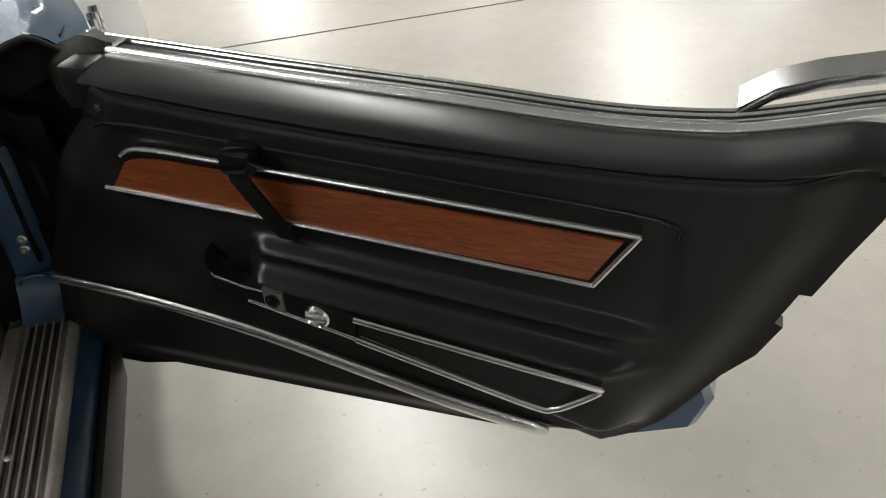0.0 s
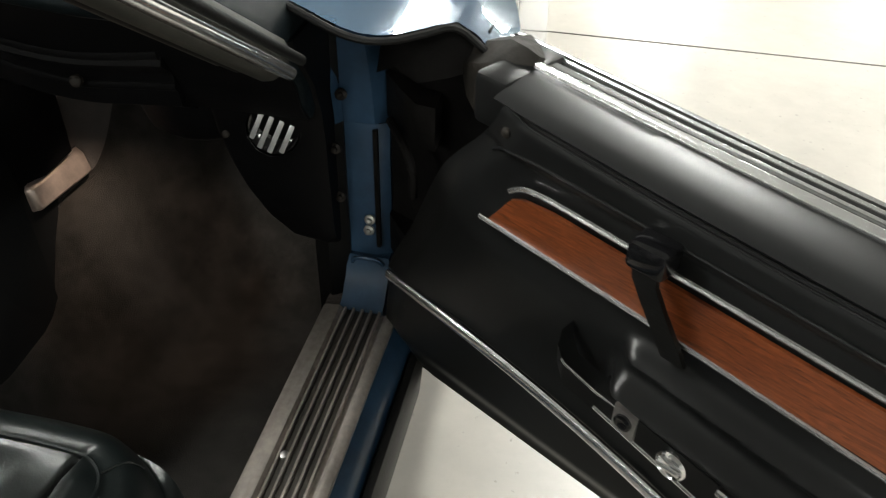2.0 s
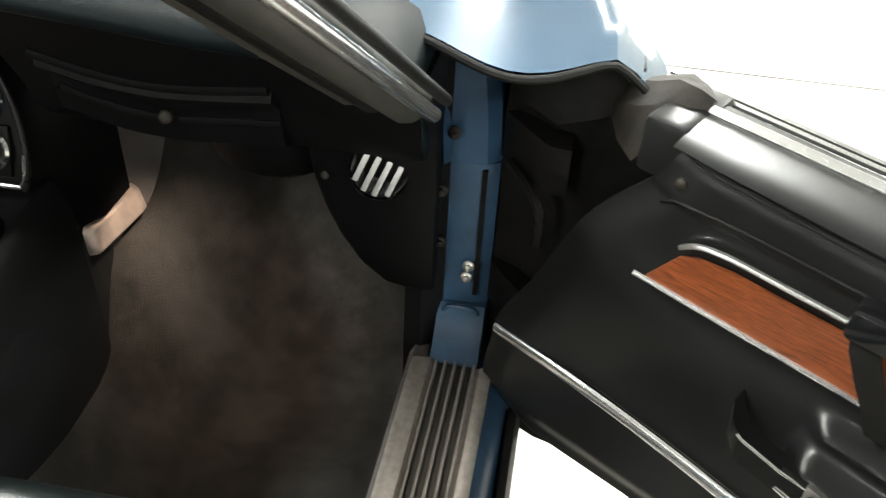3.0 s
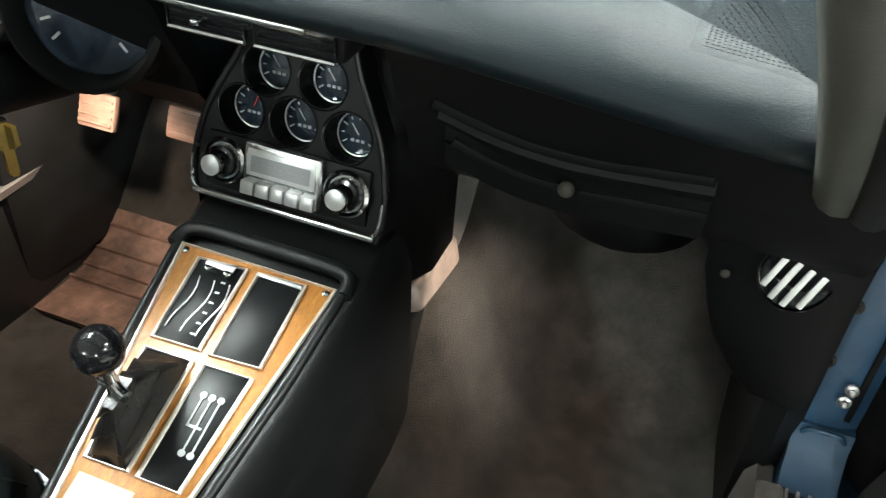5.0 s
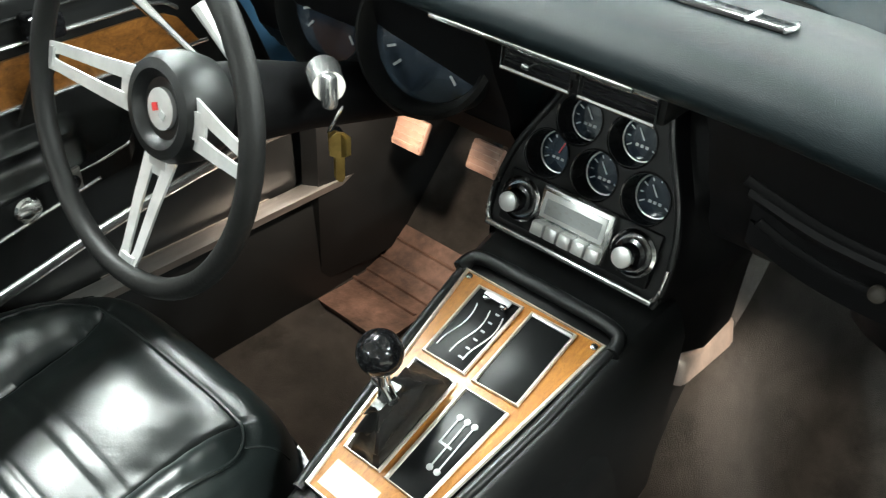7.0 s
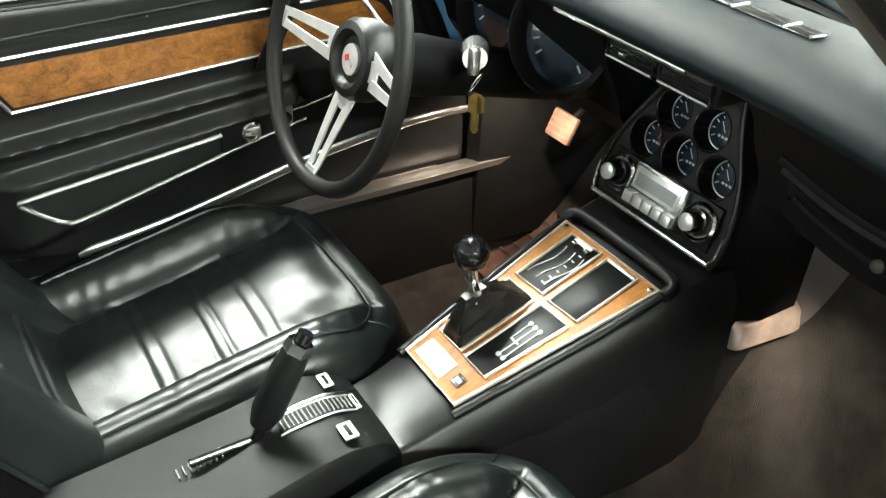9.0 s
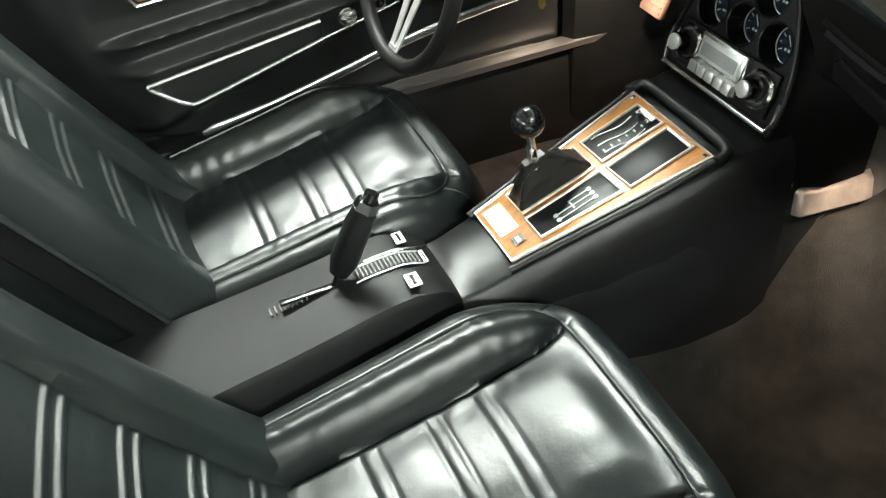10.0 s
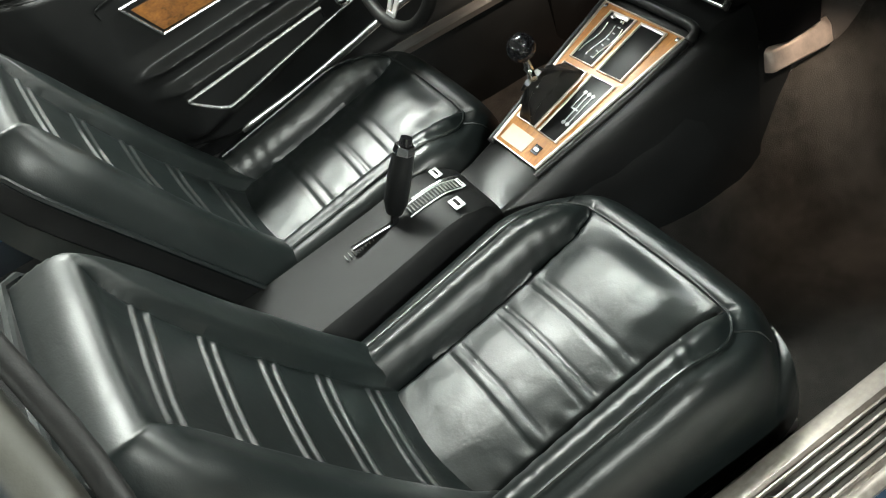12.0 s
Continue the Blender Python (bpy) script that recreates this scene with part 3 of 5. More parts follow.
for sx in (1, -1):
    y1 = 0.135 if sx > 0 else 0.10
    lift = 0.0 if sx > 0 else 0.042
    q = lambda pr: [(sx * x, z + lift) for x, z in pr]
    part("rocker", strip_y(q([(0.59, 0.20), (0.59, 0.372), (0.60, 0.380), (0.672, 0.380), (0.690, 0.366), (0.706, 0.345), (0.712, 0.30), (0.70, 0.20)]), -1.35, 0.30), BLUE_DULL, car, "blue painted rocker panel")
    part("rocker_seal", strip_y(q([(0.706, 0.335), (0.712, 0.348), (0.722, 0.345), (0.728, 0.325), (0.722, 0.26), (0.706, 0.26)]), -1.35, 0.11), RUBBER, car, "black rubber edge")
    ys = -1.3 if sx > 0 else -0.20
    sill = part("sill_plate", strip_y(q([(0.572, 0.374), (0.570, 0.386), (0.574, 0.390), (0.596, 0.392), (0.600, 0.388), (0.602, 0.384), (0.664, 0.384), (0.668, 0.388), (0.674, 0.389), (0.681, 0.385), (0.680, 0.374)]), ys, y1), SILLMETAL, car, "worn ribbed aluminium sill plate")
    for x in (0.6105, 0.6235, 0.6365, 0.6495):
        part("groove", strip_y(q([(x - 0.0036, 0.382), (x - 0.0036, 0.3865), (x + 0.0036, 0.3865), (x + 0.0036, 0.382)]), ys + 0.002, y1 - 0.002), WORN, sill, "dark ribbed insert")
    for x in (0.604, 0.617, 0.630, 0.643, 0.656):
        part("rib", strip_y(q([(x - 0.0022, 0.382), (x - 0.0014, 0.3905), (x + 0.0014, 0.3905), (x + 0.0022, 0.382)]), ys, y1), SILLMETAL, sill, "bright aluminium rib")
    if sx < 0:
        part("sill_cover", strip_y(q([(0.572, 0.374), (0.570, 0.386), (0.600, 0.391), (0.681, 0.387), (0.712, 0.352), (0.712, 0.34), (0.60, 0.37)]), -1.3, -0.202), VINYL, car, "black sill cover")
    for y in ((-0.14, -0.85) if sx > 0 else (-0.14,)):
        part("screw", lathe([(0.006, 0), (0.006, 0.003), (0.003, 0.004)], Matrix.Translation((sx * 0.6105, y, 0.3865 + lift)), 12), BRUSHED, sill)
# hinge pillar
bm = loft([[(0.592, 0.178, z), (0.600, 0.190, z), (0.640, 0.190, z), (0.660, 0.200, z), (0.665, 0.30, z), (0.592, 0.30, z)] for z in (0.44, 0.50, 0.60, 0.672)])
part("hinge_pillar", bm, BLUE_DULL, car, "blue painted hinge pillar")
bm = loft([[(0.594 + d, 0.172, z), (0.602 + d, 0.184, z), (0.645 + d, 0.184, z), (0.66 + d, 0.20, z), (0.665 + d, 0.30, z), (0.594 + d, 0.30, z)] for z, d in ((0.676, 0), (0.74, -0.004), (0.80, -0.012), (0.83, -0.02))])
part("pillar_cap", bm, BLUE_DULL, car, "blue painted upper pillar")
# raised near-black strip for the groove, its shade put into the colour
part("pillar_groove", strip_y([(0.640, 0.47), (0.640, 0.665), (0.646, 0.665), (0.646, 0.47)], 0.186, 0.195), SHADED_GRIME, car)
part("pillar_foot", loft([[(x, 0.30, 0.34), (x, 0.130, 0.34), (x, 0.128, 0.383), (x, 0.150, 0.392), (x, 0.178, 0.425), (x, 0.184, 0.452), (x, 0.30, 0.455)] for x in (0.594, 0.598, 0.655, 0.659)]), BLUE_DULL, car, "blue painted pillar foot")
part("foot_ridge", tube(smoothed([(0.603, 0.181, 0.440), (0.612, 0.177, 0.452), (0.640, 0.177, 0.452), (0.650, 0.181, 0.440)], 4), 0.003, 6), BLUE_DULL, car)
for p in ((0.632, 0.186, 0.519), (0.630, 0.186, 0.500), (0.594, 0.168, 0.643), (0.594, 0.176, 0.56), (0.576, 0.165, 0.74), (0.604, 0.176, 0.72)):
    part("bolt", lathe([(0.008, 0), (0.008, 0.004), (0.0045, 0.006), (0.0045, 0.010), (0.002, 0.012)], aim(p, (1, 0, 0), (0, -1, 0.15)), 10), BRUSHED if p[0] > 0.61 else WORN, car, "dull bolt")
# hinge recess and lower fender side: a solid block, the cavity's shade in its colour
part("hinge_recess", loft([[(0.662, 0.20, z), (0.69, 0.185, z), (0.75, 0.150, z), (0.835, 0.125, z), (0.835, 0.21, z), (0.662, 0.30, z)] for z in (0.25, 0.6, 0.805)]), SHADED_GRIME, car, "near-black block for the shaded hinge recess")
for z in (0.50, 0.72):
    part("hinge", loft([[(x, y - 0.02, z - 0.03), (x, y + 0.02, z - 0.03), (x, y + 0.02, z + 0.03), (x, y - 0.02, z + 0.03)] for x, y in ((0.66, 0.21), (0.69, 0.17), (0.715, 0.14), (0.74, 0.135))]), SHADED_GRIME, car, "near-black door hinge")
part("hinge_cover", loft([[(x, y, z - d), (x, y + 0.05, z - d * 0.7), (x, y + 0.06, z), (x, y + 0.02, z + 0.004)] for x, y, z, d in ((0.665, 0.13, 0.80, 0.02), (0.69, 0.12, 0.825, 0.03), (0.72, 0.105, 0.835, 0.05), (0.76, 0.10, 0.845, 0.045), (0.80, 0.10, 0.848, 0.03))]), SHADED_GRIME, car, "dark weathered hinge bracket", smooth=40)
part("hinge_arm", tube(smoothed([(0.672, 0.16, 0.70), (0.70, 0.12, 0.69), (0.715, 0.10, 0.67), (0.716, 0.10, 0.63)], 5), 0.006, 8), SHADED_GRIME, car)
# fender seen behind the open door
rows = []
for i in range(25):
    y = lerp(0.08, 1.3, i / 24)
    row = []
    for j in range(17):
        xm = lerp(0.83, 0.755, step(0.12, 0.5, y))
        x = lerp(0.50, xm, j / 16)
        z = 0.868 + 0.012 * math.sin(j / 16 * math.pi * 2.4 + 0.6) - 0.05 * step(xm - 0.07, xm, x) + 0.05 * step(0.3, 1.3, y)
        row.append((x, y + 0.012 * math.sin(j / 16 * 9), z))
    for z in (0.80, 0.70, 0.55, 0.42, 0.3):
        row.append((lerp(0.83 + 0.012 * (0.8 - z), xm + 0.006 + 0.018 * (0.8 - z), step(0.10, 0.3, y)), y + 0.16 * step(0.85, 0.6, z) * (1 if i == 0 else 0), z))
    rows.append(row)
part("fender", grid(rows), BLUE, car, "glossy blue front fender")
pts = smoothed([(x, 0.073 + 0.012 * math.sin((x - 0.5) / 0.33 * 9), 0.864 + 0.012 * math.sin((x - 0.5) / 0.33 * math.pi * 2.4 + 0.6) - 0.05 * step(0.76, 0.83, x)) for x in [0.52 + 0.31 * k / 10 for k in range(11)]], 3)
part("fender_seal", tube(pts, 0.0045, 8), RUBBER, car, "black rubber fender seal")
for k in range(4):
    part("fender_script", tube(smoothed([(0.768, 0.51 + 0.035 * k, 0.655), (0.767, 0.525 + 0.035 * k, 0.705), (0.768, 0.532 + 0.035 * k, 0.67), (0.768, 0.545 + 0.035 * k, 0.655)], 4), 0.0065, 6), CHROME, car, "chrome script bars")
# scuttle, firewall, tub
part("scuttle", loft([[(x, 0.36, 0.905), (x, 0.62, 0.89), (x, 0.62, 0.80), (x, 0.36, 0.80)] for x in (-0.56, 0.0, 0.56)]), BLUE, car, "blue cowl panel")
part("firewall", strip_x([(0.60, 0.20), (0.60, 0.86), (0.64, 0.86), (0.64, 0.20)], -0.60, 0.60), CARPET, car, "black carpeted firewall")
part("outer_side", loft([[(-0.70, y, 0.26), (-0.80, y, 0.26), (-0.83, y, 0.6), (-0.80, y, 0.82), (-0.74, y, 0.82)] for y in (-1.4, -0.5, 0.4, 1.2)]), BLUE, car, "blue painted body side")
part("rear_bulkhead", strip_x([(-1.36, 0.20), (-1.36, 0.86), (-1.30, 0.84), (-1.24, 0.20)], -0.60, 0.60), CARPET, car, "black carpeted rear bulkhead")
part("hood", loft([[(x, y, 0.86 + 0.04 * math.cos(x * 2.6) - 0.08 * step(0.7, 2.0, y)) for x in [-0.5 + k * 0.1 for k in range(11)]] + [(0.5, y, 0.7), (-0.5, y, 0.7)] for y in (0.62, 0.9, 1.3, 1.8)]), BLUE, car, "long blue hood")
# windscreen pillar with its weatherstrips
PB, PT = Vector((0.575, 0.03, 0.835)), Vector((0.47, -0.42, 1.20))
ax = (PT - PB).normalized()
nin = ax.cross(Vector((0, 0, 1))).normalized()
if nin.x > 0:
    nin = -nin
nup = nin.cross(ax)
if nup.y > 0:
    nup = -nup
def bar(o_in, o_up, r, mat, nm, lb, flat=1.0, t0=0.0, t1=1.0):
    pts = [PB + (PT - PB) * lerp(t0, t1, k / 8) + nin * o_in + nup * o_up + Vector((0, -0.03, 0.02)) * math.sin(k / 8 * math.pi) for k in range(9)]
    part(nm, tube(pts, r, 12, flat=flat, up=nup), mat, car, lb)
bar(0.0, 0.0, 0.026, SEAL, "pillar_seal", "grey-black rubber weatherstrip")
bar(0.034, 0.006, 0.018, RUBBER, "pillar_trim", "black pillar trim")
bar(0.060, 0.0, 0.022, SEAL, "pillar_trim", "grey vinyl pillar trim")
bar(-0.031, 0.010, 0.008, MOULD, "windscreen_moulding", "bright windscreen moulding")
bar(-0.040, -0.006, 0.006, RUBBER, "windscreen_frame", "black windscreen frame edge")

rows = []
for i in range(13):
    x = lerp(-0.54, 0.54, i / 12)
    b = abs(x / 0.54) ** 2.2
    lo_, hi_ = Vector((x, 0.17 - 0.13 * b, 0.945 - 0.08 * b)), Vector((x * 0.84, -0.40 - 0.03 * b, 1.215 - 0.02 * b))
    rows.append([lo_.lerp(hi_, k / 8) + Vector((0, 0.02, 0.02)) * math.sin(k / 8 * math.pi) for k in range(9)])
pane = part("windscreen", grid(rows), GLASS, car, "clear curved windscreen")
pane.visible_shadow = False
part("windscreen_seal", tube([r[0] for r in rows], 0.007, 8), RUBBER, car, "black rubber windscreen seal")
part("windscreen_header", tube([r[-1] for r in rows], 0.022, 10), PLASTIC, car, "black windscreen header")
# rear pillar of the door opening
rp = smoothed([(0.42, -0.86, 1.205), (0.50, -0.846, 1.165), (0.58, -0.828, 1.125), (0.68, -0.808, 1.076), (0.76, -0.82, 1.0), (0.78, -0.86, 0.88), (0.76, -0.93, 0.72)], 5)
rp = [p + Vector((0, -0.040, -0.012)) for p in rp]
part("rear_pillar_seal", tube(rp, 0.007, 10), RUBBER, car, "grey rubber door seal")
part("rear_pillar_lip", tube([p + Vector((0.010, -0.043, -0.020)) for p in rp], 0.005, 8), RUBBER, car, "black seal lip")
part("rear_pillar", tube([p + Vector((0.005, -0.025, -0.012)) for p in rp], 0.015, 12), SEAL, car, "grey pillar trim")
part("rear_pillar_skin", tube([p + Vector((0.03, -0.095, -0.045)) for p in rp], 0.045, 12), BLUE, car, "blue painted rear pillar")
# ---------------------------------------------------------------- cabin floor
cabin = thing("cabin_trim", "black carpeted cabin tub with kick panels", "car interior", kind="structure")
def floor_z(y):
    return 0.20 + 0.30 * step(0.28, 0.62, y)
for sx in (1, -1):
    rows = []
    for i in range(80):
        y = lerp(-1.26, 0.60, i / 79)
        row = []
        for j in range(44):
            x = lerp(0.10, 0.575, j / 43)
            z = floor_z(y) + 0.03 * step(0.52, 0.575, x) + lerp(0.11, 0.26, step(0.06, 0.20, y)) * step(0.29, 0.12, x) ** 1.5 * step(-0.42, -0.25, y) + 0.004 * noise.noise((x * 9, y * 9, 2))
            row.append((sx * x, y, z))
        rows.append(row)
    bm = grid(rows)
    ext = bmesh.ops.extrude_face_region(bm, geom=bm.faces[:])
    for v in (g for g in ext["geom"] if isinstance(g, bmesh.types.BMVert)):
        v.co.z -= 0.03
    part("floor_carpet", bm, CARPET, cabin, "dark brown-black worn carpet")
    # inner face of the rocker; the passenger side has warm lamplight in its colour
    part("rocker_carpet", strip_y([(sx * x, z + (0.042 if sx < 0 else 0)) for x, z in ((0.545, 0.15), (0.560, 0.36), (0.570, 0.384), (0.589, 0.3805), (0.589, 0.15))], -1.25, 0.58 if sx < 0 else 0.30), VINYL if sx < 0 else LIT_CARPET, cabin, "dark covering along the sill")
    # kick panel
    bm = loft([[(sx * 0.60, 0.185, z), (sx * 0.575, 0.162, z), (sx * 0.55, 0.175, z), (sx * (0.54), 0.30, z), (sx * 0.53, 0.58, z), (sx * 0.60, 0.58, z)] for z in (0.24, 0.5, 0.84)])
    part("kick_panel", bm, PLASTIC, cabin, "black kick panel")
# tunnel; its front carpet carries the courtesy lamp's warm light in its colour
for nm, ya, yb, mat, lb in (("tunnel", -1.25, 0.185, VINYL, "black vinyl tunnel cover"), ("tunnel_carpet", -0.10, 0.60, LIT_CARPET, "carpet over the tunnel, browned by lamplight put into its colour")):
    rows = []
    for i in range(20):
        y = lerp(ya, yb, i / 19)
        top = curve(((-1.3, 0.42), (-0.4, 0.44), (-0.28, 0.47), (0.0, 0.56), (0.6, 0.62)), y)
        e = curve(((-0.40, -0.034), (-0.28, -0.03), (0.0, 0.0)), y)
        g = 0.0 if mat is VINYL else 0.015 * step(0.15, 0.35, y)
        e -= 0.0 if mat is VINYL else 0.004 * step(0.25, 0.15, y)
        half = [(0.10 + e, top), (0.120 + e, top - 0.03), (0.128 + e, 0.42), (0.138 + e + g, 0.30), (0.148 + e + g * 2, 0.18)]
        lean = (lambda z: 0.45 * (z - 0.46) * step(-0.35, 0.185, y)) if mat is VINYL else (lambda z: 0.0)
        rows.append([(-x, y + lean(z), z) for x, z in half[::-1]] + [(x, y + lean(z), z) for x, z in half])
    part(nm, loft(rows), mat, cabin, lb)
rings = []
for z, k in ((0.560, 0.55), (0.566, 0.75), (0.58, 0.92), (0.61, 1.0), (0.70, 1.0)):
    rings.append([(0.335 + 0.105 * k * math.cos(a), 0.33 + 0.10 * k * math.sin(a), z) for a in [2 * math.pi * q / 20 for q in range(20)]])
part("heater_box", loft(rings), FACE, cabin, "black heater box under the dash")
# carpeted bulge on the tunnel beside the passenger footwell
bm = loft([[(0.118, y, 0.476 + e), (0.145 + b, y, 0.476 + e), (0.1475 + b, y, 0.480 + e), (0.141 + b, y, 0.509 + e), (0.137 + b, y, 0.513 + e), (0.118, y, 0.520 + e)] for y, b, e in ((0.130, -0.018, 0.009), (0.135, -0.010, 0.009), (0.141, -0.008, 0.009), (0.19, -0.006, 0.005), (0.250, -0.004, 0.0), (0.264, -0.006, -0.001), (0.267, -0.014, -0.001))])
part("heater_duct", bm, BULGE, cabin, "bright metal heater duct on the tunnel")
# courtesy lamps under the dash
for x, y, z in ((0.250, 0.195, 0.672), (-0.40, 0.20, 0.66)):
    lp = thing("courtesy_lamp", "small warm courtesy lamp under the dash", "lamp", "courtesy lamps under the dash")
    part("lamp_base", box((x, y, z + 0.012), (0.035, 0.035, 0.012), 0.003), PLASTIC, lp, "black lamp base")
    ld = bpy.data.lights.new("bulb", "SPOT")
    ld.energy, ld.color, ld.shadow_soft_size = COURTESY * (1.0 if x > 0 else 1.25), (1.0, 0.79, 0.63), 0.012
    ld.spot_size, ld.spot_blend = radians(80 if x > 0 else 130), 0.85
    lo = new("bulb", ld)
    lo.matrix_world = aim((x, y, z - 0.006), (1, 0, 0), (0.022, -0.02, 0.20) if x > 0 else (0.08, 0.0, 0.3))
    lo.parent = lp
part("screw", lathe([(0.005, 0), (0.005, 0.003), (0.002, 0.004)], aim((0.1300, 0.104, 0.550), (0, 1, 0), (1, 0, 0.1)), 12), CHROME, cabin)
part("sill_edge", strip_y([(-0.546, 0.424), (-0.544, 0.4375), (-0.552, 0.4405), (-0.577, 0.4385), (-0.577, 0.424)], -0.30, 0.56), BRUSHED, cabin, "bright aluminium sill edge")

# ---------------------------------------------------------------- dashboard
dash = thing("dashboard", "black padded dashboard with vents, gauges and radio", "dashboard")
def dash_profile(x):
    a = step(0.42, 0.58, abs(x))
    c = 0.10 * step(0.135, 0.115, abs(x))
    return [(0.20, 0.925), (0.14, 0.948), (0.08, 0.954), (0.03, 0.953), (-0.01 + 0.02 * a, 0.947), (-0.035 + 0.04 * a, 0.935), (-0.045 + 0.05 * a, 0.922), (-0.043 + 0.05 * a, 0.911),
            (-0.030 + 0.05 * a, 0.903), (-0.005 + 0.03 * a, 0.897), (0.030, 0.890), (0.052 + c, 0.850), (0.062 + c, 0.820), (0.085 + c, 0.780), (0.098 + c, 0.757), (0.105 + c, 0.735), (0.125 + c, 0.71), (0.20, 0.69)]
xs = [0.585, 0.58, 0.55, 0.50, 0.45, 0.40, 0.34, 0.28, 0.22, 0.16, 0.14, 0.112, 0.0, -0.112, -0.14, -0.16, -0.22, -0.28, -0.34, -0.40, -0.46, -0.52, -0.57, -0.585]
rings = []
for i, x in enumerate(xs):
    pr = dash_profile(x)
    if i in (0, len(xs) - 1):
        pr = [(lerp(y, 0.14, 0.10), lerp(z, 0.83, 0.12)) for y, z in pr]
    rings.append([(x, y, z - (0.02 * step(0.15, 0.5, x) + 0.06 * step(0.46, 0.60, abs(x))) * step(0.80, 0.90, z)) for y, z in pr])
part("dash_pad", loft(rings), PAD, dash, "soft black vinyl dash pad", smooth=55)
for xa, xb, nm in ((0.125, 0.578, "dash_face"), (-0.125, -0.578, "dash_face")):
    rings = []
    for i in range(9):
        x = lerp(xa, xb, i / 8)
        a = step(0.46, 0.60, abs(x)) * 0.05
        rings.append([(x, 0.020, 0.886 - a), (x, 0.046, 0.850 - a * 0.5), (x, 0.058, 0.820), (x, 0.081, 0.780), (x, 0.094, 0.757), (x, 0.101, 0.735), (x, 0.121, 0.708), (x, 0.135, 0.712), (x, 0.10, 0.80), (x, 0.06, 0.886 - a)])
    part(nm, loft(rings), FACE, dash, "dull black dash face", smooth=60)
# map pocket on the passenger side
def face_y(z):
    return curve(((0.70, 0.125), (0.735, 0.105), (0.757, 0.098), (0.78, 0.085), (0.82, 0.060), (0.848, 0.045)), z)
def lip(z0s, off, nm, r, mat=VINYL):
    pts = smoothed([(x, face_y(z) - off, z) for x, z in z0s], 6)
    part(nm, tube(pts, r, 8, flat=1.6), mat, dash, "black pocket lip")
pk_up = ((0.164, 0.818), (0.20, 0.803), (0.243, 0.789), (0.29, 0.784), (0.34, 0.788), (0.423, 0.803))
pk_lo = ((0.178, 0.768), (0.21, 0.752), (0.253, 0.742), (0.30, 0.739), (0.35, 0.744), (0.426, 0.752))
lip(pk_up, 0.004, "pocket_lip", 0.004, FACE)
lip(pk_lo, 0.011, "pocket_lip", 0.004, FACE)
n = 14
rows = []
for k in range(n + 1):
    x = lerp(0.17, 0.426, k / n)
    zu, zl = curve(pk_up, x), curve(pk_lo, x)
    rows.append([(x, face_y(zl) - 0.012, zl), (x, face_y(zl) - 0.014, lerp(zl, zu, 0.35)), (x, face_y(zu) - 0.008, lerp(zl, zu, 0.75)), (x, face_y(zu) - 0.003, zu), (x, face_y(zu) + 0.02, zu), (x, face_y(zl) + 0.02, zl)])
part("map_pocket", loft(rows), FACE, dash, "black vinyl map pocket")
rows = []
for k in range(n + 1):
    x = lerp(0.17, 0.426, k / n)
    zl = curve(pk_lo, x)
    rows.append([(x, face_y(zl) - 0.010, zl - 0.004), (x, face_y(zl) - 0.006, zl - 0.03), (x, 0.13, 0.70), (x, 0.15, 0.72), (x, 0.13, zl)])
part("lower_dash", loft(rows), FACE, dash, "black lower dash")
part("pocket_latch", lathe([(0.008, 0), (0.008, 0.006), (0.006, 0.008), (0.003, 0.0085)], aim((0.295, 0.086, 0.745), (1, 0, 0), (0, -1, 0.3)), 16), WORN, dash, "dull metal pocket latch")
# vent ball on the kick panel
vent = part("round_vent", lathe([(0.0375, 0), (0.0375, 0.008), (0.0362, 0.011), (0.035, 0.008), (0.034, 0.0)], aim((0.524, 0.140, 0.68), (1, 0, 0), (0.1, -1, 0.25)), 28), CHROME, dash, "round air vent with a thin metal ring")
m = aim((0.524, 0.140, 0.68), (1, 0, -0.42), (0.1, -1, 0.25))
part("vent_cup", lathe([(0.0335, -0.004), (0.0335, 0.008), (0.028, 0.004), (0.012, -0.002)], m, 24), GLOSS, vent)
for k in range(4):
    px = -0.021 + 0.014 * k
    hh = math.sqrt(0.032 ** 2 - px ** 2)
    part("vent_blade", box((px, 0, 0.010), (0.0066, 2 * hh, 0.003), 0.001, m=m), SILVER, vent, "silver vent blade")
rings = []
for z, xl, y in ((0.475, 0.560, 0.20), (0.485, 0.540, 0.165), (0.50, 0.518, 0.152), (0.53, 0.490, 0.147), (0.57, 0.466, 0.145), (0.61, 0.450, 0.142), (0.66, 0.436, 0.140), (0.71, 0.432, 0.134), (0.76, 0.43, 0.115), (0.80, 0.44, 0.085), (0.84, 0.46, 0.06)):
    rings.append([(xl, y + 0.05, z), (xl + 0.004, y + 0.006, z), (xl + 0.012, y, z), (0.575, y - 0.004, z), (0.590, y + 0.004, z), (0.594, 0.30, z), (xl, 0.30, z)])
part("vent_surround", loft(rings), FACE, dash, "black vent surround")
for p in ((0.46, 0.128, 0.668), (0.565, -0.004, 0.842)):
    part("screw", lathe([(0.005, 0), (0.005, 0.002), (0.003, 0.003)], aim(p, (1, 0, 0), (0, -1, 0.3)), 12), WORN, dash)
# centre stack: a plate that leans back, with deep gauge wells
SM = aim((-0.0115, 0.088, 0.667), (1, 0, 0), (0, -1, 0.30))
WELLS = ((-0.0645, 0.061, 1), (-0.0005, 0.060, 0), (0.0645, 0.059, 0), (-0.038, 0.111, 0), (0.029, 0.111, 0))
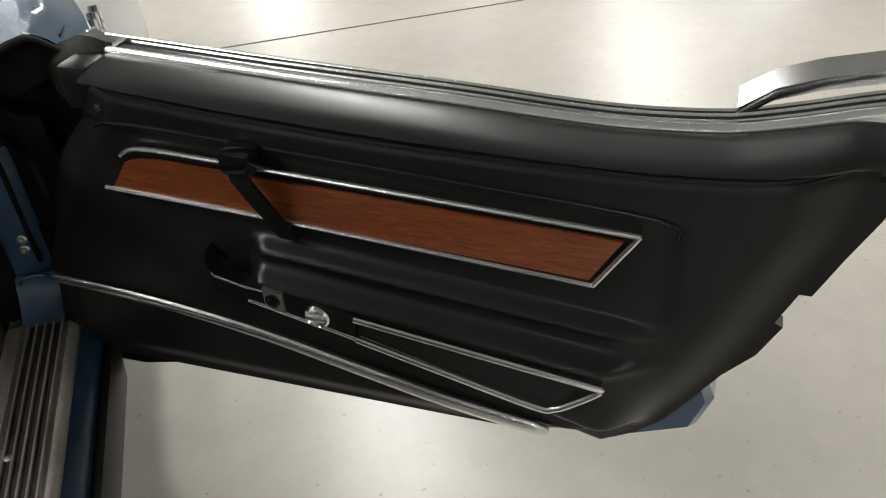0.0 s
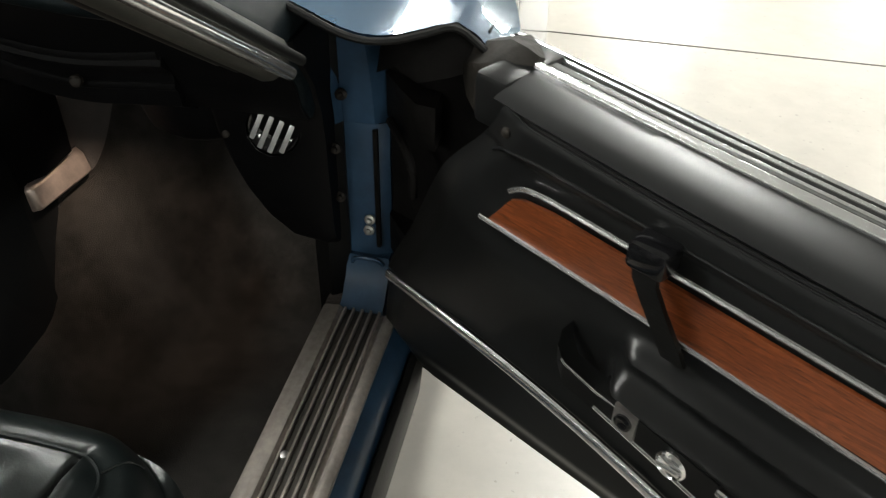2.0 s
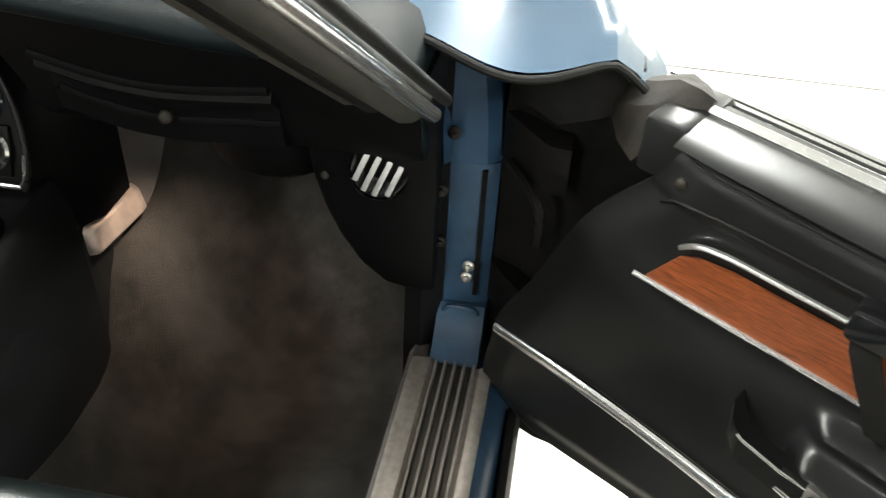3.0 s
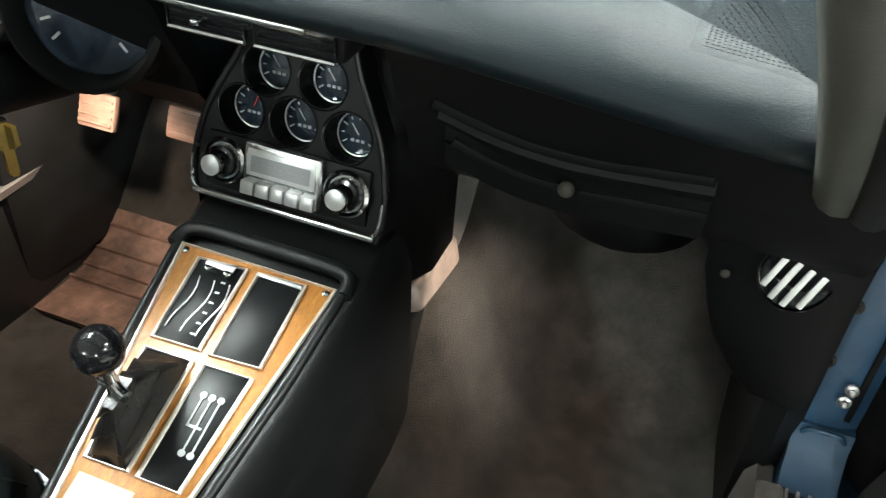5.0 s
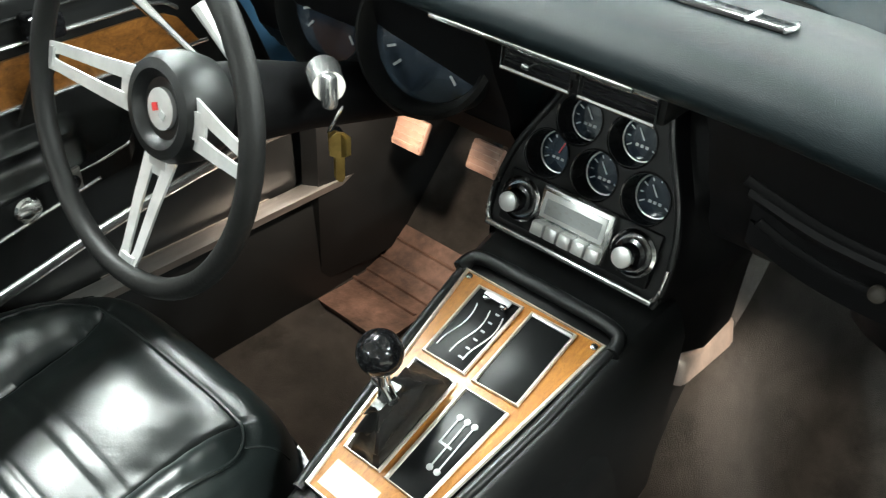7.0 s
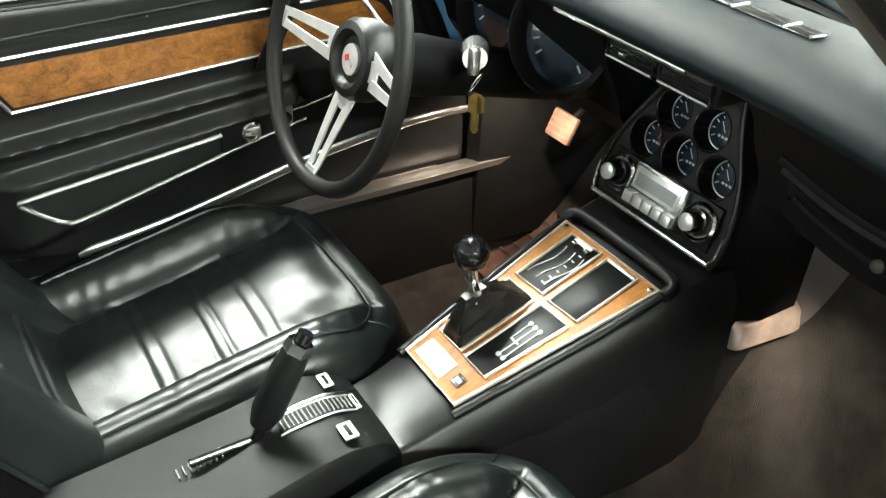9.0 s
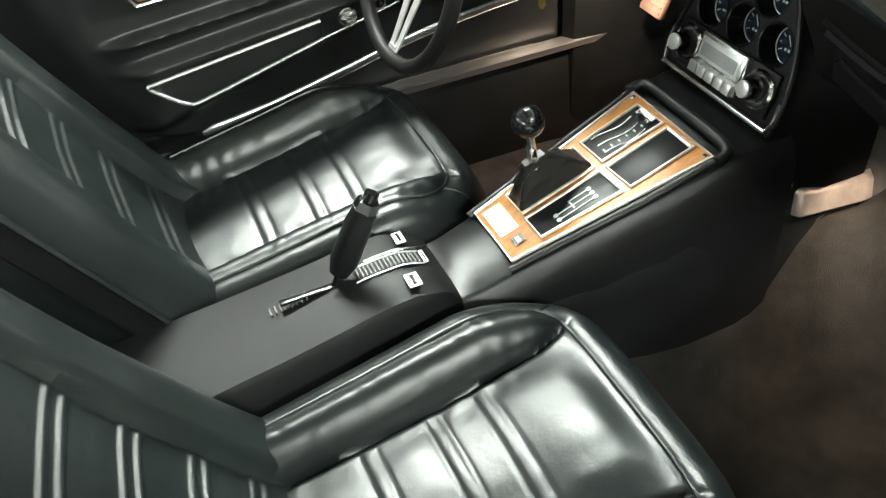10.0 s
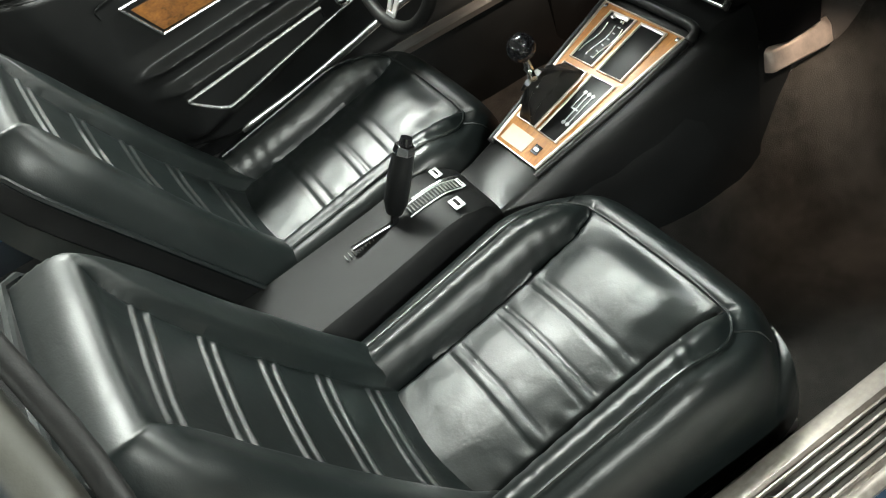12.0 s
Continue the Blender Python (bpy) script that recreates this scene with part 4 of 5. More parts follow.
half = [(0.112, -0.047), (0.1165, -0.030), (0.117, 0.0), (0.113, 0.03), (0.103, 0.062), (0.087, 0.095), (0.072, 0.125), (0.060, 0.160)]
bm = bmesh.new()
loops = [half + [(-u, v) for u, v in half[::-1]]]
loops += [[(u + 0.0275 * math.cos(2 * math.pi * k / 32), v + 0.0275 * math.sin(2 * math.pi * k / 32)) for k in range(32)] for u, v, _ in WELLS]
for lp in loops:
    vs = [bm.verts.new((u, v, 0)) for u, v in lp]
    for a_, b_ in zip(vs, vs[1:] + vs[:1]):
        bm.edges.new((a_, b_))
bmesh.ops.triangle_fill(bm, edges=bm.edges[:], use_beauty=True)
ext = bmesh.ops.extrude_face_region(bm, geom=bm.faces[:])
for v in (g for g in ext["geom"] if isinstance(g, bmesh.types.BMVert)):
    v.co.z -= 0.034
bmesh.ops.transform(bm, matrix=SM, verts=bm.verts)
stack = part("radio_panel", bm, PLASTIC, dash, "black gauge and radio panel")
part("panel_back", prism([(u * 0.99, v) for u, v in loops[0]], 0.05, SM @ Matrix.Translation((0, 0, -0.084))), FACE, stack)
for s in (1, -1):
    part("panel_edge", tube(smoothed([SM @ Vector((s * u, v, 0.001)) for u, v in half], 4), 0.0042, 8), VINYL, stack, "rounded black panel edge")
    part("panel_corner", tube(smoothed([SM @ Vector((s * u, v, 0.006)) for u, v in ((0.104, -0.043), (0.113, -0.036), (0.1165, -0.022), (0.117, 0.0))], 4), 0.0022, 8), CHROME, stack, "bright corner moulding")
for s in (1, -1):
    rings = []
    for k, (u, v) in enumerate(half):
        p = SM @ Vector((s * u, v, -0.002))
        q = SM @ Vector((s * (u + 0.006), v, -0.03))
        far = Vector((s * (0.165 if v > 0.05 else lerp(0.150, 0.165, (v + 0.047) / 0.1)) - 0.0115, 0.165, p.z + 0.004))
        rings.append([p, q, far, far + Vector((0, 0.07, 0)), Vector((p.x, far.y + 0.07, p.z))])
    low = [Vector((r.x, r.y, 0.53)) for r in rings[0]]
    part("stack_cheek", loft([low] + rings), FACE, stack, "black side of the centre stack", smooth=60)
# gauges
for x, v, dark in WELLS:
    m = SM @ Matrix.Translation((x, v, 0))
    g = part("gauge", lathe([(0.0275, -0.032), (0.0275, -0.001), (0.0285, 0.0005), (0.0295, 0.0012), (0.0302, 0.0002), (0.0302, -0.033)], m, 32), GLOSS, stack, "small round gauge in a deep black well")
    part("dial", lathe([(0.0272, -0.034), (0.0272, -0.0300), (0.01, -0.0298)], m, 28), DIAL, g, "dark blue dial")
    part("dial_ring", tube([m @ Vector((0.0245 * math.cos(2 * math.pi * k / 28), 0.0245 * math.sin(2 * math.pi * k / 28), -0.0285)) for k in range(28)], 0.0011, 6, closed=True), SILVER, g, "thin bright dial ring")
    for k in range(9):
        a = radians(215 - k * 31)
        c = (0.0185 * math.cos(a), 0.0185 * math.sin(a), -0.0292)
        part("dial_mark", box((0, 0, 0), (0.006 if k % 2 == 0 else 0.0035, 0.0015, 0.0006), m=m @ Matrix.Translation(c) @ Matrix.Rotation(a, 4, "Z")), RED if (dark and k > 5) else WHITE, g)
    for k in range(3):
        part("dial_mark", box((-0.006 + 0.006 * k, -0.008, -0.0292), (0.0038, 0.0032, 0.0006), m=m), WHITE, g, "pale print bar")
    part("needle", box((0, 0, -0.0284), (0.015, 0.0013, 0.0008), m=m @ Matrix.Rotation(radians(130 - 60 * dark), 4, "Z") @ Matrix.Translation((0.006, 0, 0))), RED if dark else WHITE, g, "thin needle")
# centre vents
for s in (-1, 1):
    fr = part("vent_frame", tube([(s * 0.005, 0.014, 0.880), (s * 0.005, 0.015, 0.8545), (s * 0.086, 0.015, 0.8545), (s * 0.086, 0.014, 0.880)], 0.0024, 6, closed=True), CHROME, dash, "chrome vent frame")
    part("vent_hole", box((s * 0.0455, 0.022, 0.867), (0.078, 0.010, 0.022), 0.002), GLOSS, fr, "black vent opening")
    for z in (0.863, 0.872):
        part("vent_vane", box((s * 0.0455, 0.0165, z), (0.076, 0.003, 0.0016)), PLASTIC, fr, "black vent vane")
part("vent_housing", box((0.0, 0.066, 0.867), (0.182, 0.086, 0.032), 0.004), PLASTIC, dash, "black vent housing")
part("vent_lever", box((-0.052, 0.012, 0.867), (0.009, 0.014, 0.006), 0.002), CHROME, dash)
part("vent_lever", box((0.0, 0.012, 0.874), (0.008, 0.007, 0.007), 0.002), PLASTIC, dash)
part("dash_moulding", box((-0.030, -0.030, 0.902), (0.225, 0.006, 0.006), 0.002), CHROME, dash, "thin chrome dash moulding")
# radio
m = SM
radio = part("radio", box((0, 0, 0.002), (0.20, 0.064, 0.008), 0.003, m=m), PLASTIC, stack, "pushbutton radio with chrome face")
part("radio_face", box((0, 0.003, 0.010), (0.094, 0.060, 0.014), 0.004, m=m), MOULD, radio, "chrome radio face")
part("radio_dial", box((0.0, 0.012, 0.0176), (0.082, 0.030, 0.002), 0.0006, m=m), material("pale_dial", (0.78, 0.79, 0.79), 0.3, metal=0.25, noise_scale=30, noise_amt=0.1), radio, "silver tuning dial")
part("dial_band", box((0.0, 0.011, 0.0188), (0.072, 0.018, 0.001), m=m), material("grey_dial", (0.40, 0.42, 0.43), 0.3, noise_scale=30, noise_amt=0.1), radio)
for k in range(9):
    part("dial_mark", box((-0.031 + 0.0075 * k, 0.010 + 0.004 * (k % 2), 0.0195), (0.004, 0.0026, 0.0006), m=m), WHITE, radio)
for k in range(5):
    part("push_button", box((-0.0365 + 0.01825 * k, -0.017, 0.019), (0.0165, 0.016, 0.010), 0.002, m=m), SILVER, radio, "silver push button")
for s in (-1, 1):
    mk = m @ Matrix.Translation((s * 0.075, 0.002, 0.006))
    part("knob_ring", lathe([(0.027, 0), (0.027, 0.004), (0.024, 0.007), (0.021, 0.004)], mk, 28), CHROME, radio, "chrome ring")
    k1 = part("tuning_knob", lathe([(0.019, 0.002), (0.018, 0.012), (0.0135, 0.013), (0.0130, 0.026), (0.011, 0.028)], mk, 24), GLOSS, radio, "black radio knob")
    part("knob_cap", lathe([(0.0115, 0.026), (0.0115, 0.031), (0.007, 0.0325)], mk, 20), SILVER, k1, "silver knob cap")
part("stack_moulding", box((0, -0.041, 0.007), (0.226, 0.007, 0.008), 0.002, m=SM), MOULD, stack, "bright chrome strip under the radio")
# defroster grille on the pad
gr = part("defrost_grille", box((-0.08, 0.060, 0.954), (0.49, 0.026, 0.004), 0.0015), GLOSS, dash, "black defroster slot")
for k in range(7):
    part("grille_bar", box((-0.29 + 0.07 * k, 0.060, 0.9565), (0.003, 0.028, 0.002)), SILVER, gr)
part("grille_edge", tube([(0.163, 0.046, 0.956), (0.167, 0.060, 0.957), (0.163, 0.074, 0.956)], 0.002, 6), CHROME, gr)
def pad_z(x, y):
    """Height of the dash pad's top."""
    k = max(i for i in range(len(xs) - 1) if xs[i] >= x)
    zs = []
    for xr in (xs[k], xs[k + 1]):
        pr = dash_profile(xr)[:5]
        drop = 0.02 * step(0.15, 0.5, xr) + 0.06 * step(0.46, 0.60, abs(xr))
        i = max(j for j in range(4) if pr[j][0] >= y)
        zs.append(lerp(pr[i][1], pr[i + 1][1], (pr[i][0] - y) / (pr[i][0] - pr[i + 1][0])) - drop)
    return lerp(zs[0], zs[1], (xs[k] - x) / (xs[k] - xs[k + 1]))
sheet = [[(lerp(0.376, 0.482, i / 16), lerp(0.012, 0.086, j / 12)) for j in range(13)] for i in range(17)]
bm = grid([[(x, y, pad_z(x, y) + 0.0008 * (0 < i < 16 and 0 < j < 12)) for j, (x, y) in enumerate(r)] for i, r in enumerate(sheet)])
sg = part("speaker_grille", bm, PAD, dash, "perforated speaker area")
hole_ob = None
for i in range(22):
    for j in range(12):
        x, y = 0.387 + 0.0041 * i, 0.022 + 0.0051 * j
        if hole_ob is None:
            h = hole_ob = part("hole", prism([(0.0011 * math.cos(k * math.pi / 3), 0.0011 * math.sin(k * math.pi / 3)) for k in range(6)], 0.0006), FACE, sg)
        else:
            h = hole_ob.copy()
            scene.collection.objects.link(h)
        h.location = (x, y, pad_z(x, y) + 0.0006)
# driver instruments
for x in (-0.225, -0.385):
    m = aim((x, 0.065, 0.825), (1, 0, 0), (0.25 if x > -0.3 else 0.0, -1, 0.25))
    pod = part("instrument_pod", lathe([(0.088, -0.10), (0.088, 0.015), (0.082, 0.020), (0.076, 0.012), (0.072, -0.010), (0.03, -0.012)], m, 36), PLASTIC, dash, "deep black instrument pod")
    part("dial", lathe([(0.0715, -0.012), (0.0715, -0.008), (0.03, -0.0075)], m, 36), DIAL, pod, "dark blue dial")
    for k in range(13):
        a = radians(225 - k * 22.5)
        part("dial_mark", box((0, 0, 0), (0.012, 0.003, 0.001), m=m @ Matrix.Translation((0.052 * math.cos(a), 0.052 * math.sin(a), -0.0065)) @ Matrix.Rotation(a, 4, "Z")), WHITE, pod)
    part("needle", box((0.018, 0, -0.005), (0.045, 0.003, 0.001), m=m @ Matrix.Rotation(radians(60), 4, "Z")), RED, pod, "red needle")
part("under_dash", strip_x([(0.10, 0.735), (0.13, 0.695), (0.30, 0.675), (0.36, 0.74)], -0.57, -0.125), PLASTIC, dash, "black lower dash")
part("light_switch", lathe([(0.012, 0), (0.012, 0.015), (0.009, 0.02)], aim((-0.30, 0.03, 0.90), (1, 0, 0), (0, -1, 0.2)), 16), CHROME, dash, "chrome pull switch")

# ---------------------------------------------------------------- console
console = thing("centre_console", "black console with gold wood-grain shift plate", "console")
def plate_m():
    return aim((0, 0, 0.605), (1, 0, 0), (0, -0.097, 0.276))
PM = plate_m()
PL = math.hypot(0.276, 0.097) / 0.276
rings = []
for y, hw, z in ((0.105, 0.122, 0.622), (0.07, 0.119, 0.618), (0.03, 0.114, 0.610), (0.0, 0.107, 0.602), (-0.10, 0.096, 0.566), (-0.20, 0.083, 0.531), (-0.285, 0.072, 0.502), (-0.33, 0.069, 0.488), (-0.375, 0.067, 0.480)):
    rings.append([(-hw - 0.018, y, 0.30), (-hw - 0.016, y, 0.45), (-hw - 0.012, y, z - 0.04), (-hw, y, z - 0.008), (-hw + 0.008, y, z - 0.001), (hw - 0.008, y, z - 0.001), (hw, y, z - 0.008), (hw + 0.012, y, z - 0.04), (hw + 0.016, y, 0.45), (hw + 0.018, y, 0.30)])
part("console_body", loft(rings), VINYL, console, "black vinyl console body")
for s in (-1, 1):
    pts = [(s * (hw - 0.003), y, z + 0.001) for y, hw, z in ((0.012, 0.103, 0.610), (-0.10, 0.093, 0.569), (-0.20, 0.079, 0.534), (-0.285, 0.067, 0.504))]
    part("console_rail", tube(pts, 0.0065, 10), VINYL, console, "grey-black plate rail")
pts = smoothed([(-0.103, -0.004, 0.607), (-0.101, 0.010, 0.612), (-0.092, 0.018, 0.616), (-0.06, 0.021, 0.618), (0.06, 0.021, 0.618), (0.092, 0.018, 0.616), (0.101, 0.010, 0.612), (0.103, -0.004, 0.607)], 6)
part("console_rail", tube(pts, 0.0085, 12), VINYL, console, "grey-black plate rail")
def P2(x, y):
    return (x, y * PL)
def frame_bars(name, pts, r, mat, parent, lb, closed=True, h=0.006):
    part(name, tube([PM @ Vector((x, y * PL, h)) for x, y in pts], r, 6, closed=closed), mat, parent, lb)
outer = [(-0.092, 0.0), (0.092, 0.0), (0.055, -0.277), (-0.058, -0.277)]
plate = part("wood_plate", prism([P2(*p) for p in outer], 0.004, PM, 0.001), GOLDWOOD, console, "golden wood-grain plate")
frame_bars("plate_edge", outer, 0.0030, FRAMETAN, plate, "bright plate edge", h=0.004)
wins = {"slide_panel": [(-0.065, -0.011), (-0.008, -0.008), (-0.008, -0.103), (-0.062, -0.105)], "blank_panel": [(0.006, -0.008), (0.060, -0.006), (0.060, -0.101), (0.006, -0.104)],
        "boot_opening": [(-0.062, -0.117), (-0.008, -0.116), (-0.007, -0.228), (-0.053, -0.229)], "pattern_panel": [(0.005, -0.115), (0.058, -0.113), (0.049, -0.229), (0.004, -0.229)]}
panels = {}
for nm, poly in wins.items():
    panels[nm] = part(nm, prism([P2(*p) for p in poly], 0.0052, PM, 0.0006), INSET, plate, "gloss black inset panel")
    frame_bars("panel_edge", poly, 0.0026, FRAMETAN, panels[nm], "thin bright edge", h=0.0055)
# heater slide scales
for px in (-0.052, -0.034, -0.016):
    part("scale_arc", tube(smoothed([PM @ Vector((px + 0.004 * math.sin(k), -0.03 * PL - 0.013 * k, 0.0062)) for k in range(6)], 3), 0.0008, 6), SILVER, panels["slide_panel"], "silver scale")
for k in range(6):
    part("scale_mark", box((-0.024, (-0.03 - 0.012 * k) * PL, 0.0062), (0.005, 0.0022, 0.0008), m=PM), WHITE, panels["slide_panel"])
for px in (-0.045, -0.022):
    part("slide_knob", box((px, -0.022 * PL, 0.010), (0.008, 0.006, 0.010), 0.002, m=PM), CHROME, panels["slide_panel"])
part("slide_cover", box((-0.036, -0.014 * PL, 0.008), (0.034, 0.008, 0.003), 0.001, m=PM), SILVER, panels["slide_panel"])
part("ashtray_lip", box((0.033, -0.010 * PL, 0.007), (0.050, 0.004, 0.003), 0.001, m=PM), SILVER, panels["blank_panel"])
# shift pattern
pp = panels["pattern_panel"]
for px, y1 in ((0.022, -0.172), (0.0315, -0.197), (0.041, -0.197)):
    part("pattern_line", box((px, (-0.142 + y1) / 2 * PL, 0.0062), (0.0016, (-0.142 - y1) * PL, 0.0008), m=PM), WHITE, pp)
    for yd in (-0.142, -0.197):
        if yd > -0.15 or px > 0.03:
            part("pattern_dot", lathe([(0.0036, 0.0058), (0.0036, 0.0068), (0.002, 0.007)], PM @ Matrix.Translation((px, yd * PL, 0)), 14), WHITE, pp)
part("pattern_line", box((0.029, -0.172 * PL, 0.0062), (0.016, 0.0026, 0.0008), m=PM), WHITE, pp)
for sx_ in (-1, 1):
    part("screw", lathe([(0.004, 0.004), (0.004, 0.006), (0.002, 0.0068)], PM @ Matrix.Translation((sx_ * 0.084, -0.007, 0)), 12), CHROME, plate)
# stickers
part("sticker", box((-0.020, -0.256 * PL, 0.0048), (0.060, 0.030, 0.001), m=PM), LABEL, plate, "faded pale warning sticker")
part("emblem_plate", box((0.030, -0.254 * PL, 0.0052), (0.016, 0.016, 0.0015), m=PM), GLOSS, plate, "small black and silver badge")
part("badge_mark", box((0.030, -0.254 * PL, 0.0062), (0.011, 0.006, 0.001), m=PM), WHITE, plate)
# shifter
rows = []
base = [(-0.060, -0.119), (-0.034, -0.117), (-0.010, -0.118), (-0.010, -0.17), (-0.010, -0.225), (-0.03, -0.226), (-0.052, -0.226), (-0.057, -0.17)]
b3 = [PM @ Vector((x, y * PL, 0.005)) for x, y in base]
top = Vector((-0.022, -0.206, 0.606))
for k in range(17):
    t = k / 16
    row = []
    for q, p in enumerate(b3):
        c = top + (p - sum(b3, Vector()) / 8) * 0.27
        fold = 0.012 * math.sin(t * 15 + q * 2.3) * math.sin(t * math.pi)
        v = p.lerp(c, t ** 0.85)
        row.append(v + (v - top).normalized() * fold)
    rows.append(smoothed(row + [row[0]], 3)[:-1])
part("shift_boot", loft(rows), BOOT, console, "creased black leather shift boot")
part("shift_lever", tube([(-0.024, -0.204, 0.585), (-0.022, -0.208, 0.625), (-0.024, -0.212, 0.652)], [0.009, 0.006, 0.006], 12), CHROME, console, "chrome shift lever")
part("reverse_lockout", tube([(-0.038, -0.203, 0.614), (-0.022, -0.208, 0.620), (-0.004, -0.214, 0.616)], 0.006, 10), CHROME, console, "chrome T-handle")
part("shift_knob", lathe([(0.007, -0.02)] + [(0.0225 * math.sin(radians(a)), -0.0225 * math.cos(radians(a))) for a in range(25, 176, 10)], Matrix.Translation((-0.024, -0.213, 0.664)), 28), GLOSS, console, "glossy black ball shift knob")
# brake lever console
rings = []
for y, hw, z in ((-0.352, 0.066, 0.478), (-0.36, 0.069, 0.496), (-0.38, 0.072, 0.513), (-0.42, 0.074, 0.524), (-0.46, 0.075, 0.522), (-0.52, 0.077, 0.511), (-0.60, 0.080, 0.499), (-0.72, 0.084, 0.484), (-0.95, 0.090, 0.462), (-1.2, 0.095, 0.45)):
    rings.append([(-hw - 0.03, y, 0.30), (-hw - 0.012, y, z - 0.07), (-hw, y, z - 0.012), (-hw + 0.006, y, z - 0.003), (-hw * 0.5, y, z), (hw * 0.5, y, z), (hw - 0.006, y, z - 0.003), (hw, y, z - 0.012), (hw + 0.012, y, z - 0.07), (hw + 0.03, y, 0.30)])
bc = part("brake_console", loft(rings), PLASTIC, console, "satin black brake lever console")
part("brake_slot", box((-0.008, -0.525, 0.5135), (0.010, 0.11, 0.004), 0.001, m=None), GLOSS, bc, "black slot with a bristle seal")
for k in range(8):
    part("bristle", box((-0.008, -0.545 - 0.007 * k, 0.5125 - 0.0013 * k), (0.014, 0.0016, 0.004)), SEAL, bc)
for p, s in (((0.045, -0.415, 0.5285), (0.026, 0.018)), ((-0.045, -0.400, 0.525), (0.024, 0.014)), ((-0.004, -0.381, 0.5165), (0.026, 0.006))):
    d = part("switch_label", box(p, (*s, 0.002), 0.0005), SILVER, bc, "small silver label plate")
    part("label_bar", box((p[0], p[1], p[2] + 0.0012), (s[0] * 0.7, s[1] * 0.3, 0.001)), GLOSS, d)
def brake_top(y):
    return curve(((-0.60, 0.499), (-0.52, 0.511), (-0.46, 0.522), (-0.42, 0.524), (-0.38, 0.513)), y)
cover = part("lever_cover", grid([[(x, y, brake_top(y) + 0.0022) for x in (-0.016, -0.004, 0.008)] for y in [-0.478 + 0.0085 * k for k in range(12)]]), FACE, bc, "curved black lever cover")
for k in range(16):
    y = -0.474 + 0.0056 * k
    part("cover_rib", box((-0.004, y, brake_top(y) + 0.003), (0.021, 0.0018, 0.0022)), SEAL, cover)
for x in (-0.0175, 0.0095):
    part("cover_edge", tube([(x, y, brake_top(y) + 0.0025) for y in [-0.48 + 0.0095 * k for k in range(11)]], 0.0011, 6), SILVER, cover, "thin bright edge")
part("console_trim", tube(smoothed([(-0.02, -0.372, 0.516), (-0.02, -0.41, 0.528), (-0.02, -0.46, 0.526)], 4), 0.002, 6), CHROME, bc)
part("brake_stem", tube([(-0.008, -0.505, 0.51), (-0.008, -0.488, 0.545)], 0.007, 8), GLOSS, console, "black brake lever stem")
part("brake_lever", tube([(-0.008, -0.497, 0.532), (-0.008, -0.487, 0.55), (-0.007, -0.462, 0.60), (-0.006, -0.450, 0.622)], [0.013, 0.019, 0.0185, 0.016], 16), VINYL, console, "black vinyl brake lever grip")
part("lever_collar", tube([(-0.006, -0.450, 0.622), (-0.005, -0.444, 0.634)], [0.017, 0.015], 6), CHROME, console, "chrome collar")
part("lever_button", tube([(-0.005, -0.444, 0.634), (-0.005, -0.438, 0.644)], [0.010, 0.009], 14), GLOSS, console, "release button")

